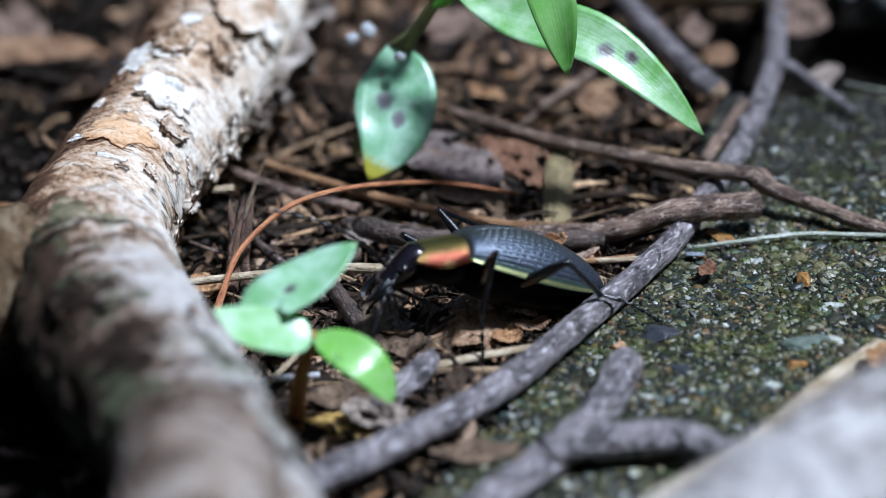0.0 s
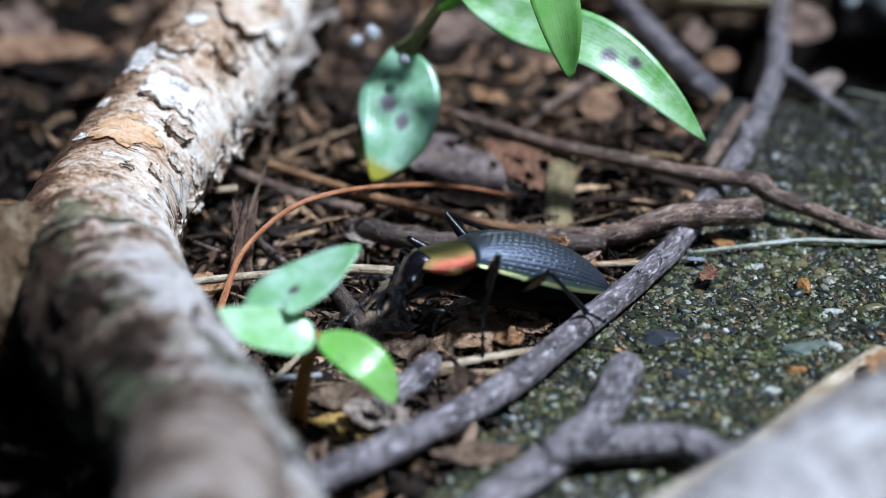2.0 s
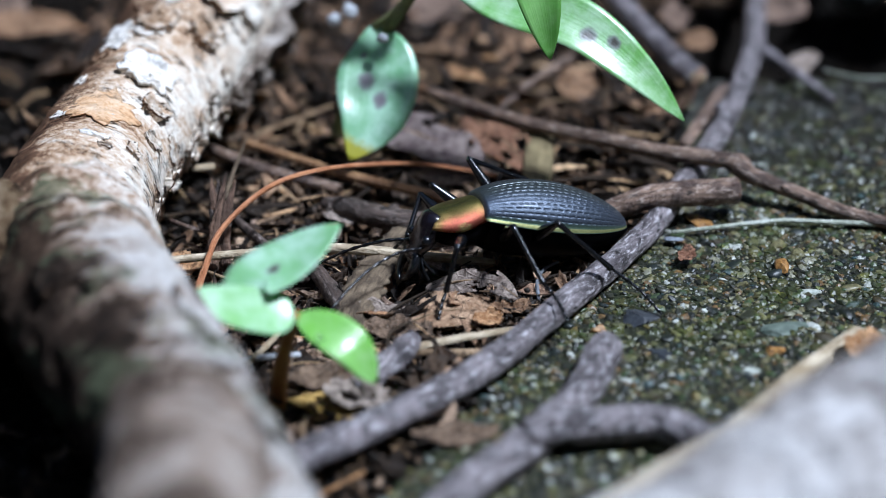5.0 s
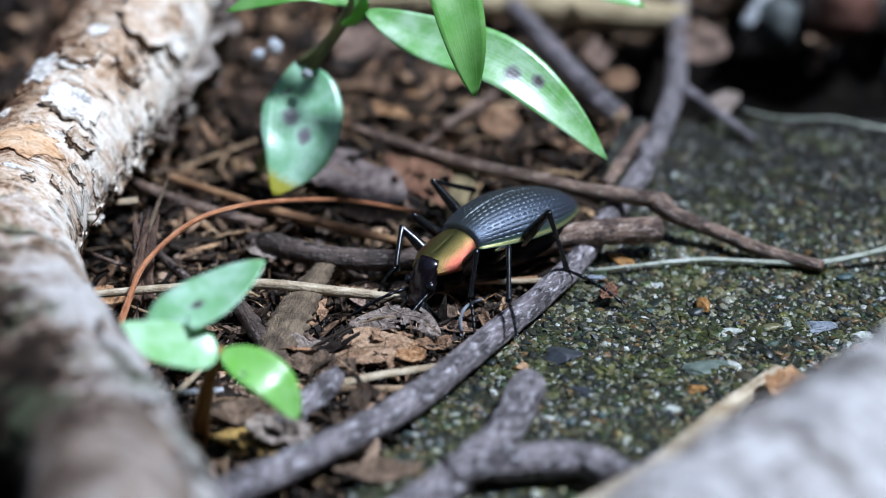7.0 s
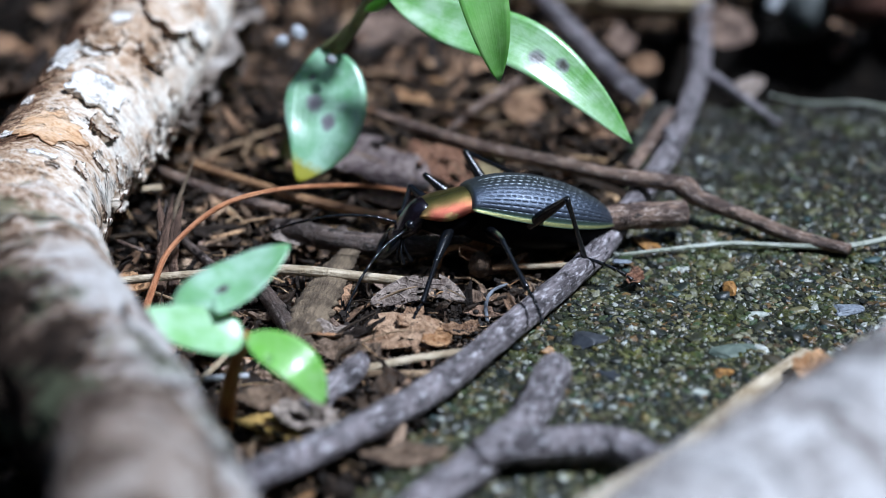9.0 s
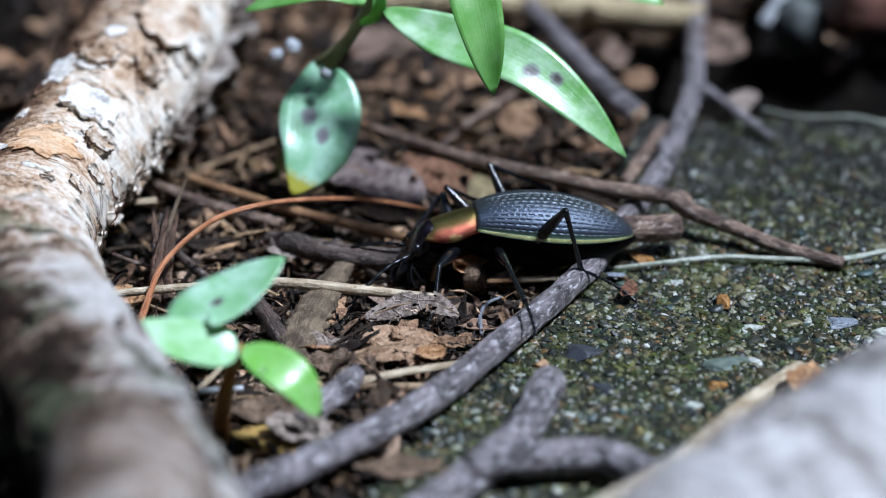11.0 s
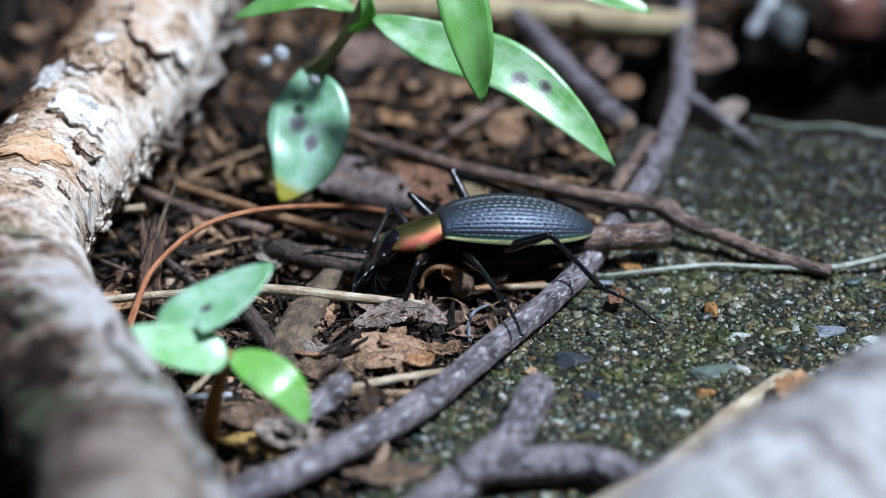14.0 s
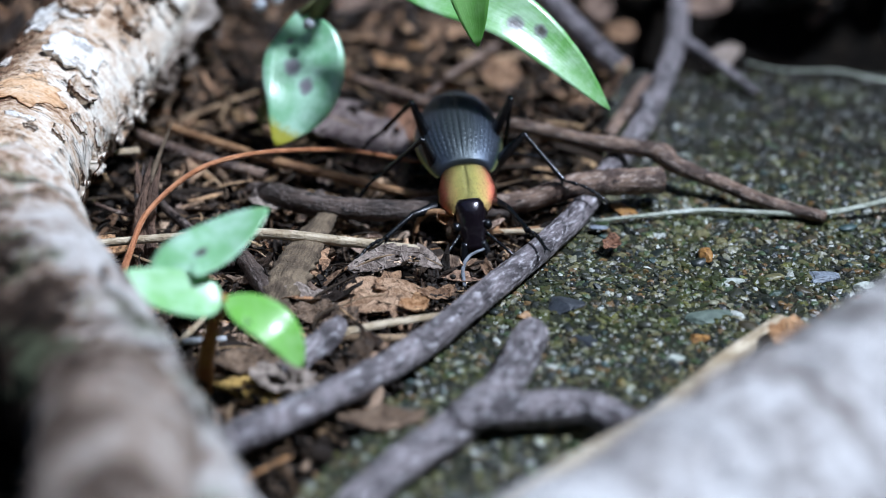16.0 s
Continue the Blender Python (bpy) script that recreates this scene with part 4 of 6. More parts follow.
toothed_leaf("flat tan dead leaf with side veins and a torn toothed edge", (-4.4, -24.4, 0.9), [(-5.4, -2.2, -0.3), (-2.2, -0.6, 0.1), (1.4, 0.5, 0.0), (5.0, 1.2, -0.4)], 3.1, DEAD_TAN, 3.1, 0.42, (0.0, -0.18, 1))
torn_leaf = toothed_leaf("curled grey-brown dead leaf with a pale lifted edge", (-2.6, -18.6, 1.5), [(-6.0, -0.6, -0.6), (-2.5, 0.5, 0.6), (1.4, 0.6, 0.9), (4.4, -0.6, 0.2)], 1.5, DEAD_ASH, 5.2, 0.56, (0.1, -0.45, 1))
dead_leaf("small torn brown leaf scrap", (1.3, -23.7, 0.8), 2.0, 1.2, 30, DEAD_PALE, 0.4, 7.2, (10, 0), 0.4, 0.6)
toothed_leaf("pale grey-pink dead leaf lying flat on the litter", (-8.0, 14.5, 2.2), [(-7.0, 5.5, 0.4), (-2.6, 2.0, 0.6), (2.0, -2.0, 0.3), (5.5, -6.0, -0.4)], 4.2, DEAD_PINK, 9.4, 0.46, (0.1, -0.3, 1))
toothed_leaf("rust-brown dead leaf lying on the litter", (0.0, 15.0, 2.2), [(-4.0, 6.5, 0.8), (-1.5, 2.0, 0.8), (1.5, -2.5, 0.2), (3.5, -7.0, -0.8)], 2.9, DEAD_RUST, 11.3, 0.46, (-0.1, -0.3, 1))
dead_leaf("brown dead leaf under the arched stalk", (-6, 9.6, 0.8), 5.4, 2.4, -12, DEAD_RED, 0.2, 13.3, (14, 0), 0.3, 0.7)
dead_leaf("yellow-brown dead leaf beside the seedling", (-16.3, -41.7, -0.4), 5.0, 2.2, -18, DEAD_YELLOW, 0.2, 15.3, (12, 0), 0.3, 0.6)
dead_leaf("grey weathered leaf scrap", (-14, -41.6, 0.6), 3.4, 2.0, -30, DEAD_GREY, 0.6, 17.3, (22, 0), 0.4, 1.0)
dead_leaf("dark brown leaf by the seedling stem", (-17.9, -37.8, 0.6), 3.6, 1.7, 14, CHIP_ONE, 0.5, 19.3, (20, 0), 0.3, 0.8)
dead_leaf("crumpled grey-brown leaf scrap", (-12.7, -25.1, 0.8), 3.2, 1.8, 0, DEAD_GREY, 0.5, 21.3, (16, 0), 0.45, 1.2)
dead_leaf("crumpled brown leaf scrap", (-11.7, -27.8, 0.6), 3.8, 1.4, -6, CHIP_ONE, 0.4, 23.3, (10, 0), 0.45, 1.2)
dead_leaf("orange-brown leaf chip beside the branch", (-35.9, -14.2, 1), 2.2, 1.7, 20, DEAD_ORANGE, 0.5, 25.3, (30, 10), 0.4, 0.8)
dead_leaf("narrow orange sliver of dead leaf", (-18.1, -1.8, 1.2), 2.0, 0.6, -15, DEAD_ORANGE, 0.2, 27.3, (20, 0), 0.3, 0.5)
dead_leaf("brown curl of dead leaf", (2.3, -8, 2), 2.4, 1.2, 40, DEAD_ORANGE, 1.6, 29.3, (50, 0), 0.3, 0.6)
dead_leaf("small orange-brown chip on the soil", (-1.4, -26.1, 0.5), 1.8, 1.2, 10, DEAD_ORANGE, 0.6, 31.3, (20, 0), 0.4, 0.6)
dead_leaf("tan dead leaf in the far litter", (9.8, 32.6, 1.5), 4.2, 2.4, 60, DEAD_PALE, 0.5, 33.3, (25, 0), 0.3, 1.0)
dead_leaf("tan dead leaf in the far litter", (-1.2, 47, 1), 7.0, 2.4, 8, DEAD_PALE, 0.4, 35.3, (10, 0), 0.3, 1.0)
dead_leaf("rusty dead leaf in the far litter", (-4.9, 37.2, 1.5), 3.6, 1.2, -40, DEAD_ORANGE, 0.3, 37.3, (20, 0), 0.3, 0.8)
dead_leaf("brown dead leaf in the far litter", (-8.4, 60.1, 1.5), 7.0, 4.0, 10, DEAD_RED, 0.4, 39.3, (15, 0), 0.3, 1.0)
dead_leaf("brown dead leaf in the far litter", (23.9, 56.1, 1.5), 5.0, 2.0, 80, DEAD_RED, 0.4, 41.3, (20, 0), 0.3, 1.0)
dead_leaf("pale dead leaf in the far litter", (26.4, 46.7, 2), 2.2, 1.6, 30, DEAD_PALE, 0.4, 43.3, (30, 0), 0.3, 0.8)
dead_leaf("red-brown dead leaf beyond the slab", (38.7, 57.9, 2.5), 4.0, 3.0, 20, DEAD_RED, 0.6, 45.3, (35, 0), 0.3, 0.8)
dead_leaf("tan dead leaf on the slab edge", (39.1, 39.9, 1.2), 3.4, 1.8, 50, DEAD_GREY, 0.4, 47.3, (15, 0), 0.3, 0.6)
dead_leaf("rust-coloured scrap beside the grey stick", (20.8, -12.6, 1), 1.8, 1.0, 60, DEAD_RUST, 0.5, 49.3, (20, 0), 0.4, 0.5)
dead_leaf("orange-brown leaf scrap by the straw", (37, -36.2, 3), 3.0, 1.9, 40, DEAD_ORANGE, 0.6, 51.3, (35, 10), 0.4, 0.8)
dead_leaf("brown dead leaf under the grey stick", (-3.8, -48.8, 0.8), 4.0, 1.4, 8, CHIP_ONE, 0.3, 53.3, (8, 0), 0.4, 0.6)
dead_leaf("brown leaf scrap beside the branch", (-33.6, 19.7, 1), 3.0, 1.5, 60, CHIP_ONE, 0.6, 55.3, (20, 0), 0.4, 0.9)
dead_leaf("orange dead leaf far off in shade", (-67.8, 53.7, 2), 9.0, 3.0, 4, DEAD_PALE, 0.3, 57.3, (10, 0), 0.3, 1.0)
dead_leaf("brown dead leaf far off in shade", (-71.9, 62.3, 2), 4.0, 6.0, 20, DEAD_RED, 0.3, 59.3, (10, 0), 0.3, 1.0)
dead_leaf("brown dead leaf beyond the branch", (-58.2, -9.2, 1.5), 4.0, 5.0, 20, DEAD_ORANGE, 0.3, 60.3, (10, 0), 0.3, 1.0)
dead_leaf("orange-brown chip under the beetle's path", (-1.3, -27.3, 1.3), 1.6, 1.0, 15, DEAD_ORANGE, 0.5, 65.3, (25, 0), 0.4, 0.5)
dead_leaf("torn brown leaf scrap under the beetle's path", (-4, -22.3, 1), 2.2, 1.5, 50, DEAD_PALE, 0.5, 67.3, (15, 0), 0.45, 0.7)
dead_leaf("pale grey leaf scrap beside the stalk", (-18, -2.7, 1.6), 2.6, 1.5, -10, DEAD_GREY, 0.4, 69.3, (30, 0), 0.3, 0.6)

stick("straw", "flat pale straw lying on the soil", [(-13.7, -35.1, 0.9, 0.5), (-9.1, -32.6, 1, 0.62), (-3.8, -30.6, 1.1, 0.66), (2.8, -28.3, 0.9, 0.55)], STRAW, 40, 10, 0.06, 2.0, 11.4, category="straw", flat=0.45)
stick("straw", "thin brown stalk lying on the soil", [(-9.7, -32.7, 0.5, 0.4), (-4.4, -33, 0.6, 0.45), (1.2, -32.4, 0.5, 0.4)], STRAW_DARK, 30, 10, 0.08, 1.5, 12.4, category="straw")
stick("wood_strip", "fibrous weathered strip of wood", [(-11, -4.9, 1.2, 1), (-13.2, -13.7, 1.6, 1.9), (-15, -21.2, 1.4, 2.2), (-16.8, -28.5, 0.6, 1.6)], STRIP, 60, 24, 0.28, 0.8, 13.4, category="wood", flat=0.3)
stick("dark_twig", "dark damp twig with a peeled pale end", [(-20.8, -0.3, 1.6, 0.7), (-18, -1.8, 1.8, 1.3), (-12.7, -4.6, 1.8, 1.35), (-6.1, -5.6, 1.6, 1.3), (1.7, -5.6, 1.5, 1.2), (9.5, -4.8, 1.3, 1.1)], TWIG_DARK, 70, 14, 0.12, 1.3, 14.4, knots=((0.4, 0.7),))
stick("dry_stalk", "long orange-brown dry stalk", [(-31.3, 13.5, 3, 0.5), (-24.1, 9.2, 2.6, 0.55), (-17.1, 5.3, 2.2, 0.6), (-10.3, 2.6, 1.8, 0.6), (-3.6, -0.2, 1.4, 0.55), (1.7, -1.5, 1.2, 0.5)], STALK, 60, 10, 0.08, 1.5, 15.4, category="stalk")
stick("dry_stalk", "brown dry stalk half buried in the litter", [(-35.7, 14.6, 1.5, 0.7), (-29, 9.4, 1.4, 0.75), (-21.9, 5.6, 1.2, 0.7), (-19.1, 4.9, 0.8, 0.6)], TWIG, 40, 10, 0.1, 1.5, 16.4, category="stalk")
stick("rootlet", "thin forked rootlet on the soil", [(-9.8, -12.2, 1, 0.18), (-12.3, -13.9, 1.3, 0.26), (-14.8, -15.5, 1.4, 0.3), (-13.6, -19.2, 1, 0.34), (-12.2, -22.5, 0.6, 0.36), (-9.4, -23.5, 0.4, 0.3)], TWIG, 40, 8, 0.12, 0.8, 17.4, category="root")
def build_bark_bundle():
    ob = thing("bark_strip", "torn bundle of fibrous brown bark strips standing beside the branch", "bark", at=(-32, -12, 0))
    r = random.Random(77)
    for k in range(13):
        dx, dy, h = r.uniform(-1.6, 1.6), r.uniform(-2.5, 3.5), r.uniform(4.0, 8.5)
        lean = r.uniform(-1.2, 1.6)
        ctrl = [(dx, dy - 2, -1.5, 0.8), (dx * 0.7 + r.uniform(-0.3, 0.3), dy + 0.5, h * 0.3, r.uniform(0.55, 0.95)), (dx * 0.5 + lean * 0.4, dy + 2.5, h * 0.7, r.uniform(0.4, 0.75)), (dx * 0.5 + lean, dy + 4.5 + r.uniform(0, 2), h, 0.08)]
        part("strip", tube(bmesh.new(), ctrl, 26, 9, 0.30, 0.7, r.uniform(0.4, 0.9), 40 + k), STRIP_DARK if k % 3 else TWIG_DARK, ob)
    part("strip", tube(bmesh.new(), [(0.4, 6, 5.0, 0.35), (1.2, 8.5, 7.0, 0.28), (2.2, 11.0, 9.0, 0.16), (2.8, 12.5, 10.2, 0.04)], 24, 8, 0.25, 0.6, 0.6, 61.0), STRIP, ob, "pale frayed tip")
    return ob


build_bark_bundle()
stick("rootlet", "thin curved rootlet beside the branch", [(-37.8, -6.5, 2.6, 0.25), (-35, -8.1, 2.4, 0.25), (-31.6, -8.9, 2, 0.22)], TWIG, 20, 8, 0.1, 0.8, 19.4, category="root")
stick("rootlet", "thin pale rootlet on the soil", [(-35.4, -11.1, 0.8, 0.2), (-32.7, -15.4, 0.8, 0.24), (-28.3, -18, 0.6, 0.2)], STRAW_DARK, 20, 8, 0.1, 0.8, 20.4, category="root")
stick("dark_twig", "thin dark twig in the litter", [(-32.9, -0.6, 2, 0.45), (-29.4, -6.7, 1.8, 0.55), (-25, -12.8, 1.4, 0.55), (-21.5, -17.6, 0.8, 0.5)], TWIG_DARK, 30, 10, 0.12, 1.0, 21.4)
stick("dark_twig", "short dark stub in the litter", [(-21.2, -13.6, 0.8, 0.9), (-18.5, -20.5, 1, 1), (-16.7, -24.8, 0.6, 0.8)], TWIG_DARK, 24, 12, 0.18, 1.0, 22.4)
stick("straw", "short pale straw under the seedling", [(-26.6, -35.7, 0.5, 0.3), (-24.1, -30.9, 0.9, 0.34), (-22.4, -25.8, 0.8, 0.25)], STRAW, 20, 8, 0.06, 1.5, 23.4, category="straw")
stick("straw", "short grey straw under the seedling", [(-27.6, -34.4, 0.4, 0.3), (-24.4, -33.7, 0.6, 0.36), (-20.9, -32.9, 0.4, 0.3)], STRAW_GREY, 20, 8, 0.06, 1.5, 24.4, category="straw")
stick("straw", "short pale chip of straw at the branch", [(-36.4, 2.2, 5, 0.6), (-33.7, 2.8, 5, 0.6)], STRAW, 12, 10, 0.12, 1.0, 25.4, category="straw", flat=0.6)
stick("grey_stub", "short knobbly pale grey twig stub", [(-14.7, -39.7, 0.4, 1.2), (-12.1, -37.7, 1.6, 1.5), (-9.9, -34.9, 2.2, 1.4), (-9, -32.9, 2.4, 0.9)], STICK, 40, 14, 0.2, 1.2, 26.4, knots=((0.5, 0.7),))
stick("wood_sliver", "flat pale yellow sliver of wood", [(4.8, 16.5, 2.8, 1.7), (4.5, 7.9, 2, 1.8), (4.1, -2, 0.2, 1.7)], SLIVER, 30, 14, 0.05, 2.0, 27.4, category="wood", flat=0.35)
stick("pale_stick", "thick pale barkless stick in the far litter", [(-12, 73.6, 3, 1.8), (1.2, 73.1, 3.4, 2.3), (10.2, 70.8, 3.6, 2.4), (23.9, 68.1, 3.6, 2.3), (37.2, 67.1, 3, 2)], PALE_STICK, 60, 16, 0.08, 2.5, 28.4, knots=((0.3, 1.2), (0.7, 1.1)))
stick("grey_stick", "grey stick with a broken orange end in the far litter", [(12.4, 66.6, 5, 1.3), (17.3, 51, 4.4, 1.5), (21.9, 38.6, 3.6, 1.6), (25.3, 32.3, 2.8, 1.6)], STICK, 50, 16, 0.1, 1.6, 29.4, cut=1)
stick("bark_strip", "tan strip of bark leaning on the grey stick", [(22.4, 13.9, 2.2, 0.8), (25, 20.1, 2.8, 0.9), (28.4, 29.2, 3.2, 0.7)], TWIG, 30, 10, 0.1, 1.5, 30.4, category="bark", flat=0.5)
stick("dark_twig", "slim brown twig in the far litter", [(-0.5, 25.3, 1.6, 0.4), (3.9, 32.8, 2.2, 0.5), (9.3, 40.8, 2.4, 0.5)], TWIG, 24, 10, 0.12, 1.2, 31.4)
stick("dark_twig", "slim twig forking off the grey stick", [(33, 44.4, 3, 1.2), (36, 40, 2.4, 0.8), (42.6, 29.4, 1, 0.5)], STICK, 24, 10, 0.12, 1.2, 32.4)
stick("grass_blade", "thin yellowish dry grass blade on the far slab", [(42.4, 39.1, 1, 0.15), (47.3, 36.5, 1, 0.22), (53.8, 35.6, 1.4, 0.26), (58.5, 32.6, 1.6, 0.34), (63.9, 30, 1.8, 0.5), (72.7, 29.9, 2, 0.5)], GRASS_PALE, 40, 8, 0.05, 1.5, 33.4, category="grass", flat=0.5)
stick("grass_blade", "thin tan grass stalk under the beetle's path", [(5.9, -9.4, 0.9, 0.3), (10.4, -9.6, 1, 0.34), (14.3, -8.8, 0.8, 0.3)], STRAW, 20, 8, 0.05, 1.5, 34.4, category="straw")
stick("pale_stalk", "bluish white dry stalk in the far litter", [(51.9, 85.4, 7, 1.1), (49.1, 71.5, 5, 1.1), (45.4, 64.2, 3, 0.8)], STRAW_GREY, 20, 10, 0.08, 2.0, 35.4, category="stalk")

stick("rootlet", "curled orange-brown tendril on the soil", [(-1.2, -9.3, 0.6, 0.28), (-0.8, -8.9, 2, 0.32), (0.4, -9.2, 3.2, 0.34), (2, -9.2, 3.2, 0.32), (3.5, -9.1, 2.4, 0.28)], STALK, 30, 8, 0.06, 1.0, 36.4, category="root")
stick("thread", "pale blue-grey downy thread on the soil", [(4.2, -21.1, 0.3, 0.22), (4.1, -17.9, 0.8, 0.24), (4.9, -15.4, 1, 0.2), (6.5, -13.4, 0.8, 0.14)], THREAD, 24, 8, 0.15, 0.6, 37.4, category="thread")
stick("straw", "pale straw tip beneath the beetle's path", [(4.9, -10, 1, 0.45), (8.7, -9.5, 1, 0.45), (13, -8.3, 0.8, 0.4)], STALK, 20, 8, 0.08, 1.0, 38.4, category="straw", flat=0.6)


def pebble_mesh(bm, c, r, seed, sub=3, cuts=9, deep=0.45):
    """A worn angular stone: a ball cut by planes, then lightly dented."""
    q = random.Random(seed * 991)
    planes = [(Vector((q.gauss(0, 1), q.gauss(0, 1), q.gauss(0, 0.8))).normalized(), q.uniform(deep, 0.9)) for k in range(cuts)]
    for v in bmesh.ops.create_icosphere(bm, subdivisions=sub, radius=1.0)["verts"]:
        p = v.co.copy()
        for n, d in planes:
            over = p.dot(n) - d
            if over > 0:
                p -= n * over
        p *= 1 + 0.07 * noise.noise(p * 3 + Vector((seed * 9, 0, 0)))
        v.co = Vector((c[0] + p.x * r[0], c[1] + p.y * r[1], c[2] + p.z * r[2])) * MM
    return bm


def soil_clod(c, n, spread, seed):
    r = random.Random(seed)
    ob = thing("soil_clod", "clod of black crumbly soil", "soil clod", "soil clods", c)
    bm = bmesh.new()
    for k in range(n):
        s = r.uniform(0.14, 0.5)
        pebble_mesh(bm, (r.gauss(0, spread), r.gauss(0, spread * 0.7), r.uniform(-0.3, 0.9)), (s, s * r.uniform(0.5, 1), s * 0.7), r.uniform(0.1, 9), 2, 7, 0.3)
    part("clod_mass", bm, CRUMB, ob)["kind"] = "stuff"


soil_clod((1.5, -24.5, 0.2), 30, 1.3, 1)
soil_clod((2.8, -25.6, 0.1), 26, 1.4, 2)
soil_clod((1.4, -22, 0.1), 30, 1.5, 3)
soil_clod((-7.9, -35.2, 0.1), 26, 1.6, 4)
soil_clod((-3.7, -42.5, 0.2), 30, 2.0, 5)


def round_thing(name, label, category, c, r, material, seed, sub=3):
    bm = bmesh.new()
    stone(bm, c, r, seed, sub)
    return tagged(part(name, bm, material), label, category)


round_thing("nut", "round glossy brown nut lying in shade beyond the slab", "nut", (59.4, 66.8, 5.5), (5.6, 5.0, 5.4), NUT, 1.0, 4)
round_thing("stone", "pale stone beyond the slab", "stone", (68.6, 69.7, 4), (4.2, 4.0, 4.0), WHITE_STONE, 2.0)
round_thing("stone", "dark mossy stone beyond the slab", "stone", (67.4, 47.9, 2), (6.0, 5.0, 5.0), DARK_STONE, 3.0)
round_thing("stone", "grey stone beyond the slab", "stone", (50.9, 68, 2), (4.0, 4.0, 4.0), DARK_STONE, 4.0)
round_thing("seed", "small wrinkled brown seed husk on the soil", "seed", (3.5, -9.6, 1.2), (1.4, 1.2, 1.5), CHIP_ONE, 5.0)
for label, c, r, material, seed in (
        ("dark slate-grey angular pebble on the slab", (14.6, -25.1, 0.3), (2.7, 3.0, 1.1), SLATE, 0.35),
        ("dark slate-grey pebble set in the slab", (17.1, -32.5, 0.1), (2.9, 2.4, 0.5), SLATE, 0.5),
        ("small white quartz pebble on the slab", (48.2, -21.0, 0.3), (1.4, 1.2, 0.6), WHITE_STONE, 0.2),
        ("small white quartz pebble on the slab", (33.8, -19.8, 0.2), (1.8, 0.9, 0.4), WHITE_STONE, 0.05),
        ("small bluish grey pebble on the slab", (44.3, -18.5, 0.2), (2.6, 1.7, 0.5), BLUE_STONE, 0.1),
        ("ochre pebble on the slab", (23.0, -2.9, 0.3), (2.2, 2.0, 0.7), ORANGE_STONE, 0.15),
        ("ochre pebble on the slab", (10.5, -27.8, 0.3), (1.4, 1.2, 0.6), ORANGE_STONE, 0.3),
        ("tan wedge-shaped pebble on the slab", (31.4, -13.6, 0.4), (0.9, 2.1, 0.8), ORANGE_STONE, 0.6),
        ("ochre pebble on the slab", (29.0, -32.1, 0.2), (1.6, 1.1, 0.5), ORANGE_STONE, 0.1),
        ("small red-brown pebble on the slab", (47, -23.2, 0.2), (0.7, 0.5, 0.4), RUST_STONE, 0.3),
        ("grey-green pebble set in the slab", (30.7, -27.7, 0.1), (3.0, 2.4, 0.5), GREEN_STONE, 0.2),
        ("pale green pebble on the slab", (25.9, -36.4, 0.2), (1.2, 0.9, 0.5), WHITE_STONE, 0.8),
        ("bluish chip beside the grey stick", (19.7, -7.7, 0.6), (1.4, 0.8, 0.4), BLUE_STONE, 0.7)):
    tagged(part("pebble", pebble_mesh(bmesh.new(), c, r, seed, 3, 14, 0.38), material, smooth=False), label, "pebble", group="pebbles on the slab")


# ---- loose litter nobody could count ----
def on_soil(x, y):
    return (x < slab_left(y) - 0.5 or y > FAR_EDGE + 1) and not (x > 24 and FAR_EDGE - 6 < y < FAR_EDGE + 32)


ICO = bmesh.new()
bmesh.ops.create_icosphere(ICO, subdivisions=1, radius=1.0)
ICO_VERTS, ICO_FACES = [v.co.copy() for v in ICO.verts], [[v.index for v in f.verts] for f in ICO.faces]
ICO.free()


def grains_mesh(name, spots, least, extra, power):
    """Many small angular grains in one mesh; spots give x, y, z and a random source."""
    verts, polys = [], []
    for x, y, z, r in spots:
        s = least + extra * r.random() ** power
        a, b, c = s * r.uniform(0.8, 1.5), s * r.uniform(0.6, 1), s * r.uniform(0.4, 0.7)
        rot = Euler((r.uniform(-0.5, 0.5), r.uniform(-0.5, 0.5), r.uniform(0, 6.3))).to_matrix()
        o = len(verts)
        for v in ICO_VERTS:
            q = rot @ Vector((v.x * a * r.uniform(0.8, 1.15), v.y * b, v.z * c))
            verts.append(((x + q.x) * MM, (y + q.y) * MM, (z + q.z - c * 0.15) * MM))
        polys += [[i + o for i in f] for f in ICO_FACES]
    me = bpy.data.meshes.new(name)
    me.from_pydata(verts, [], polys)
    return me


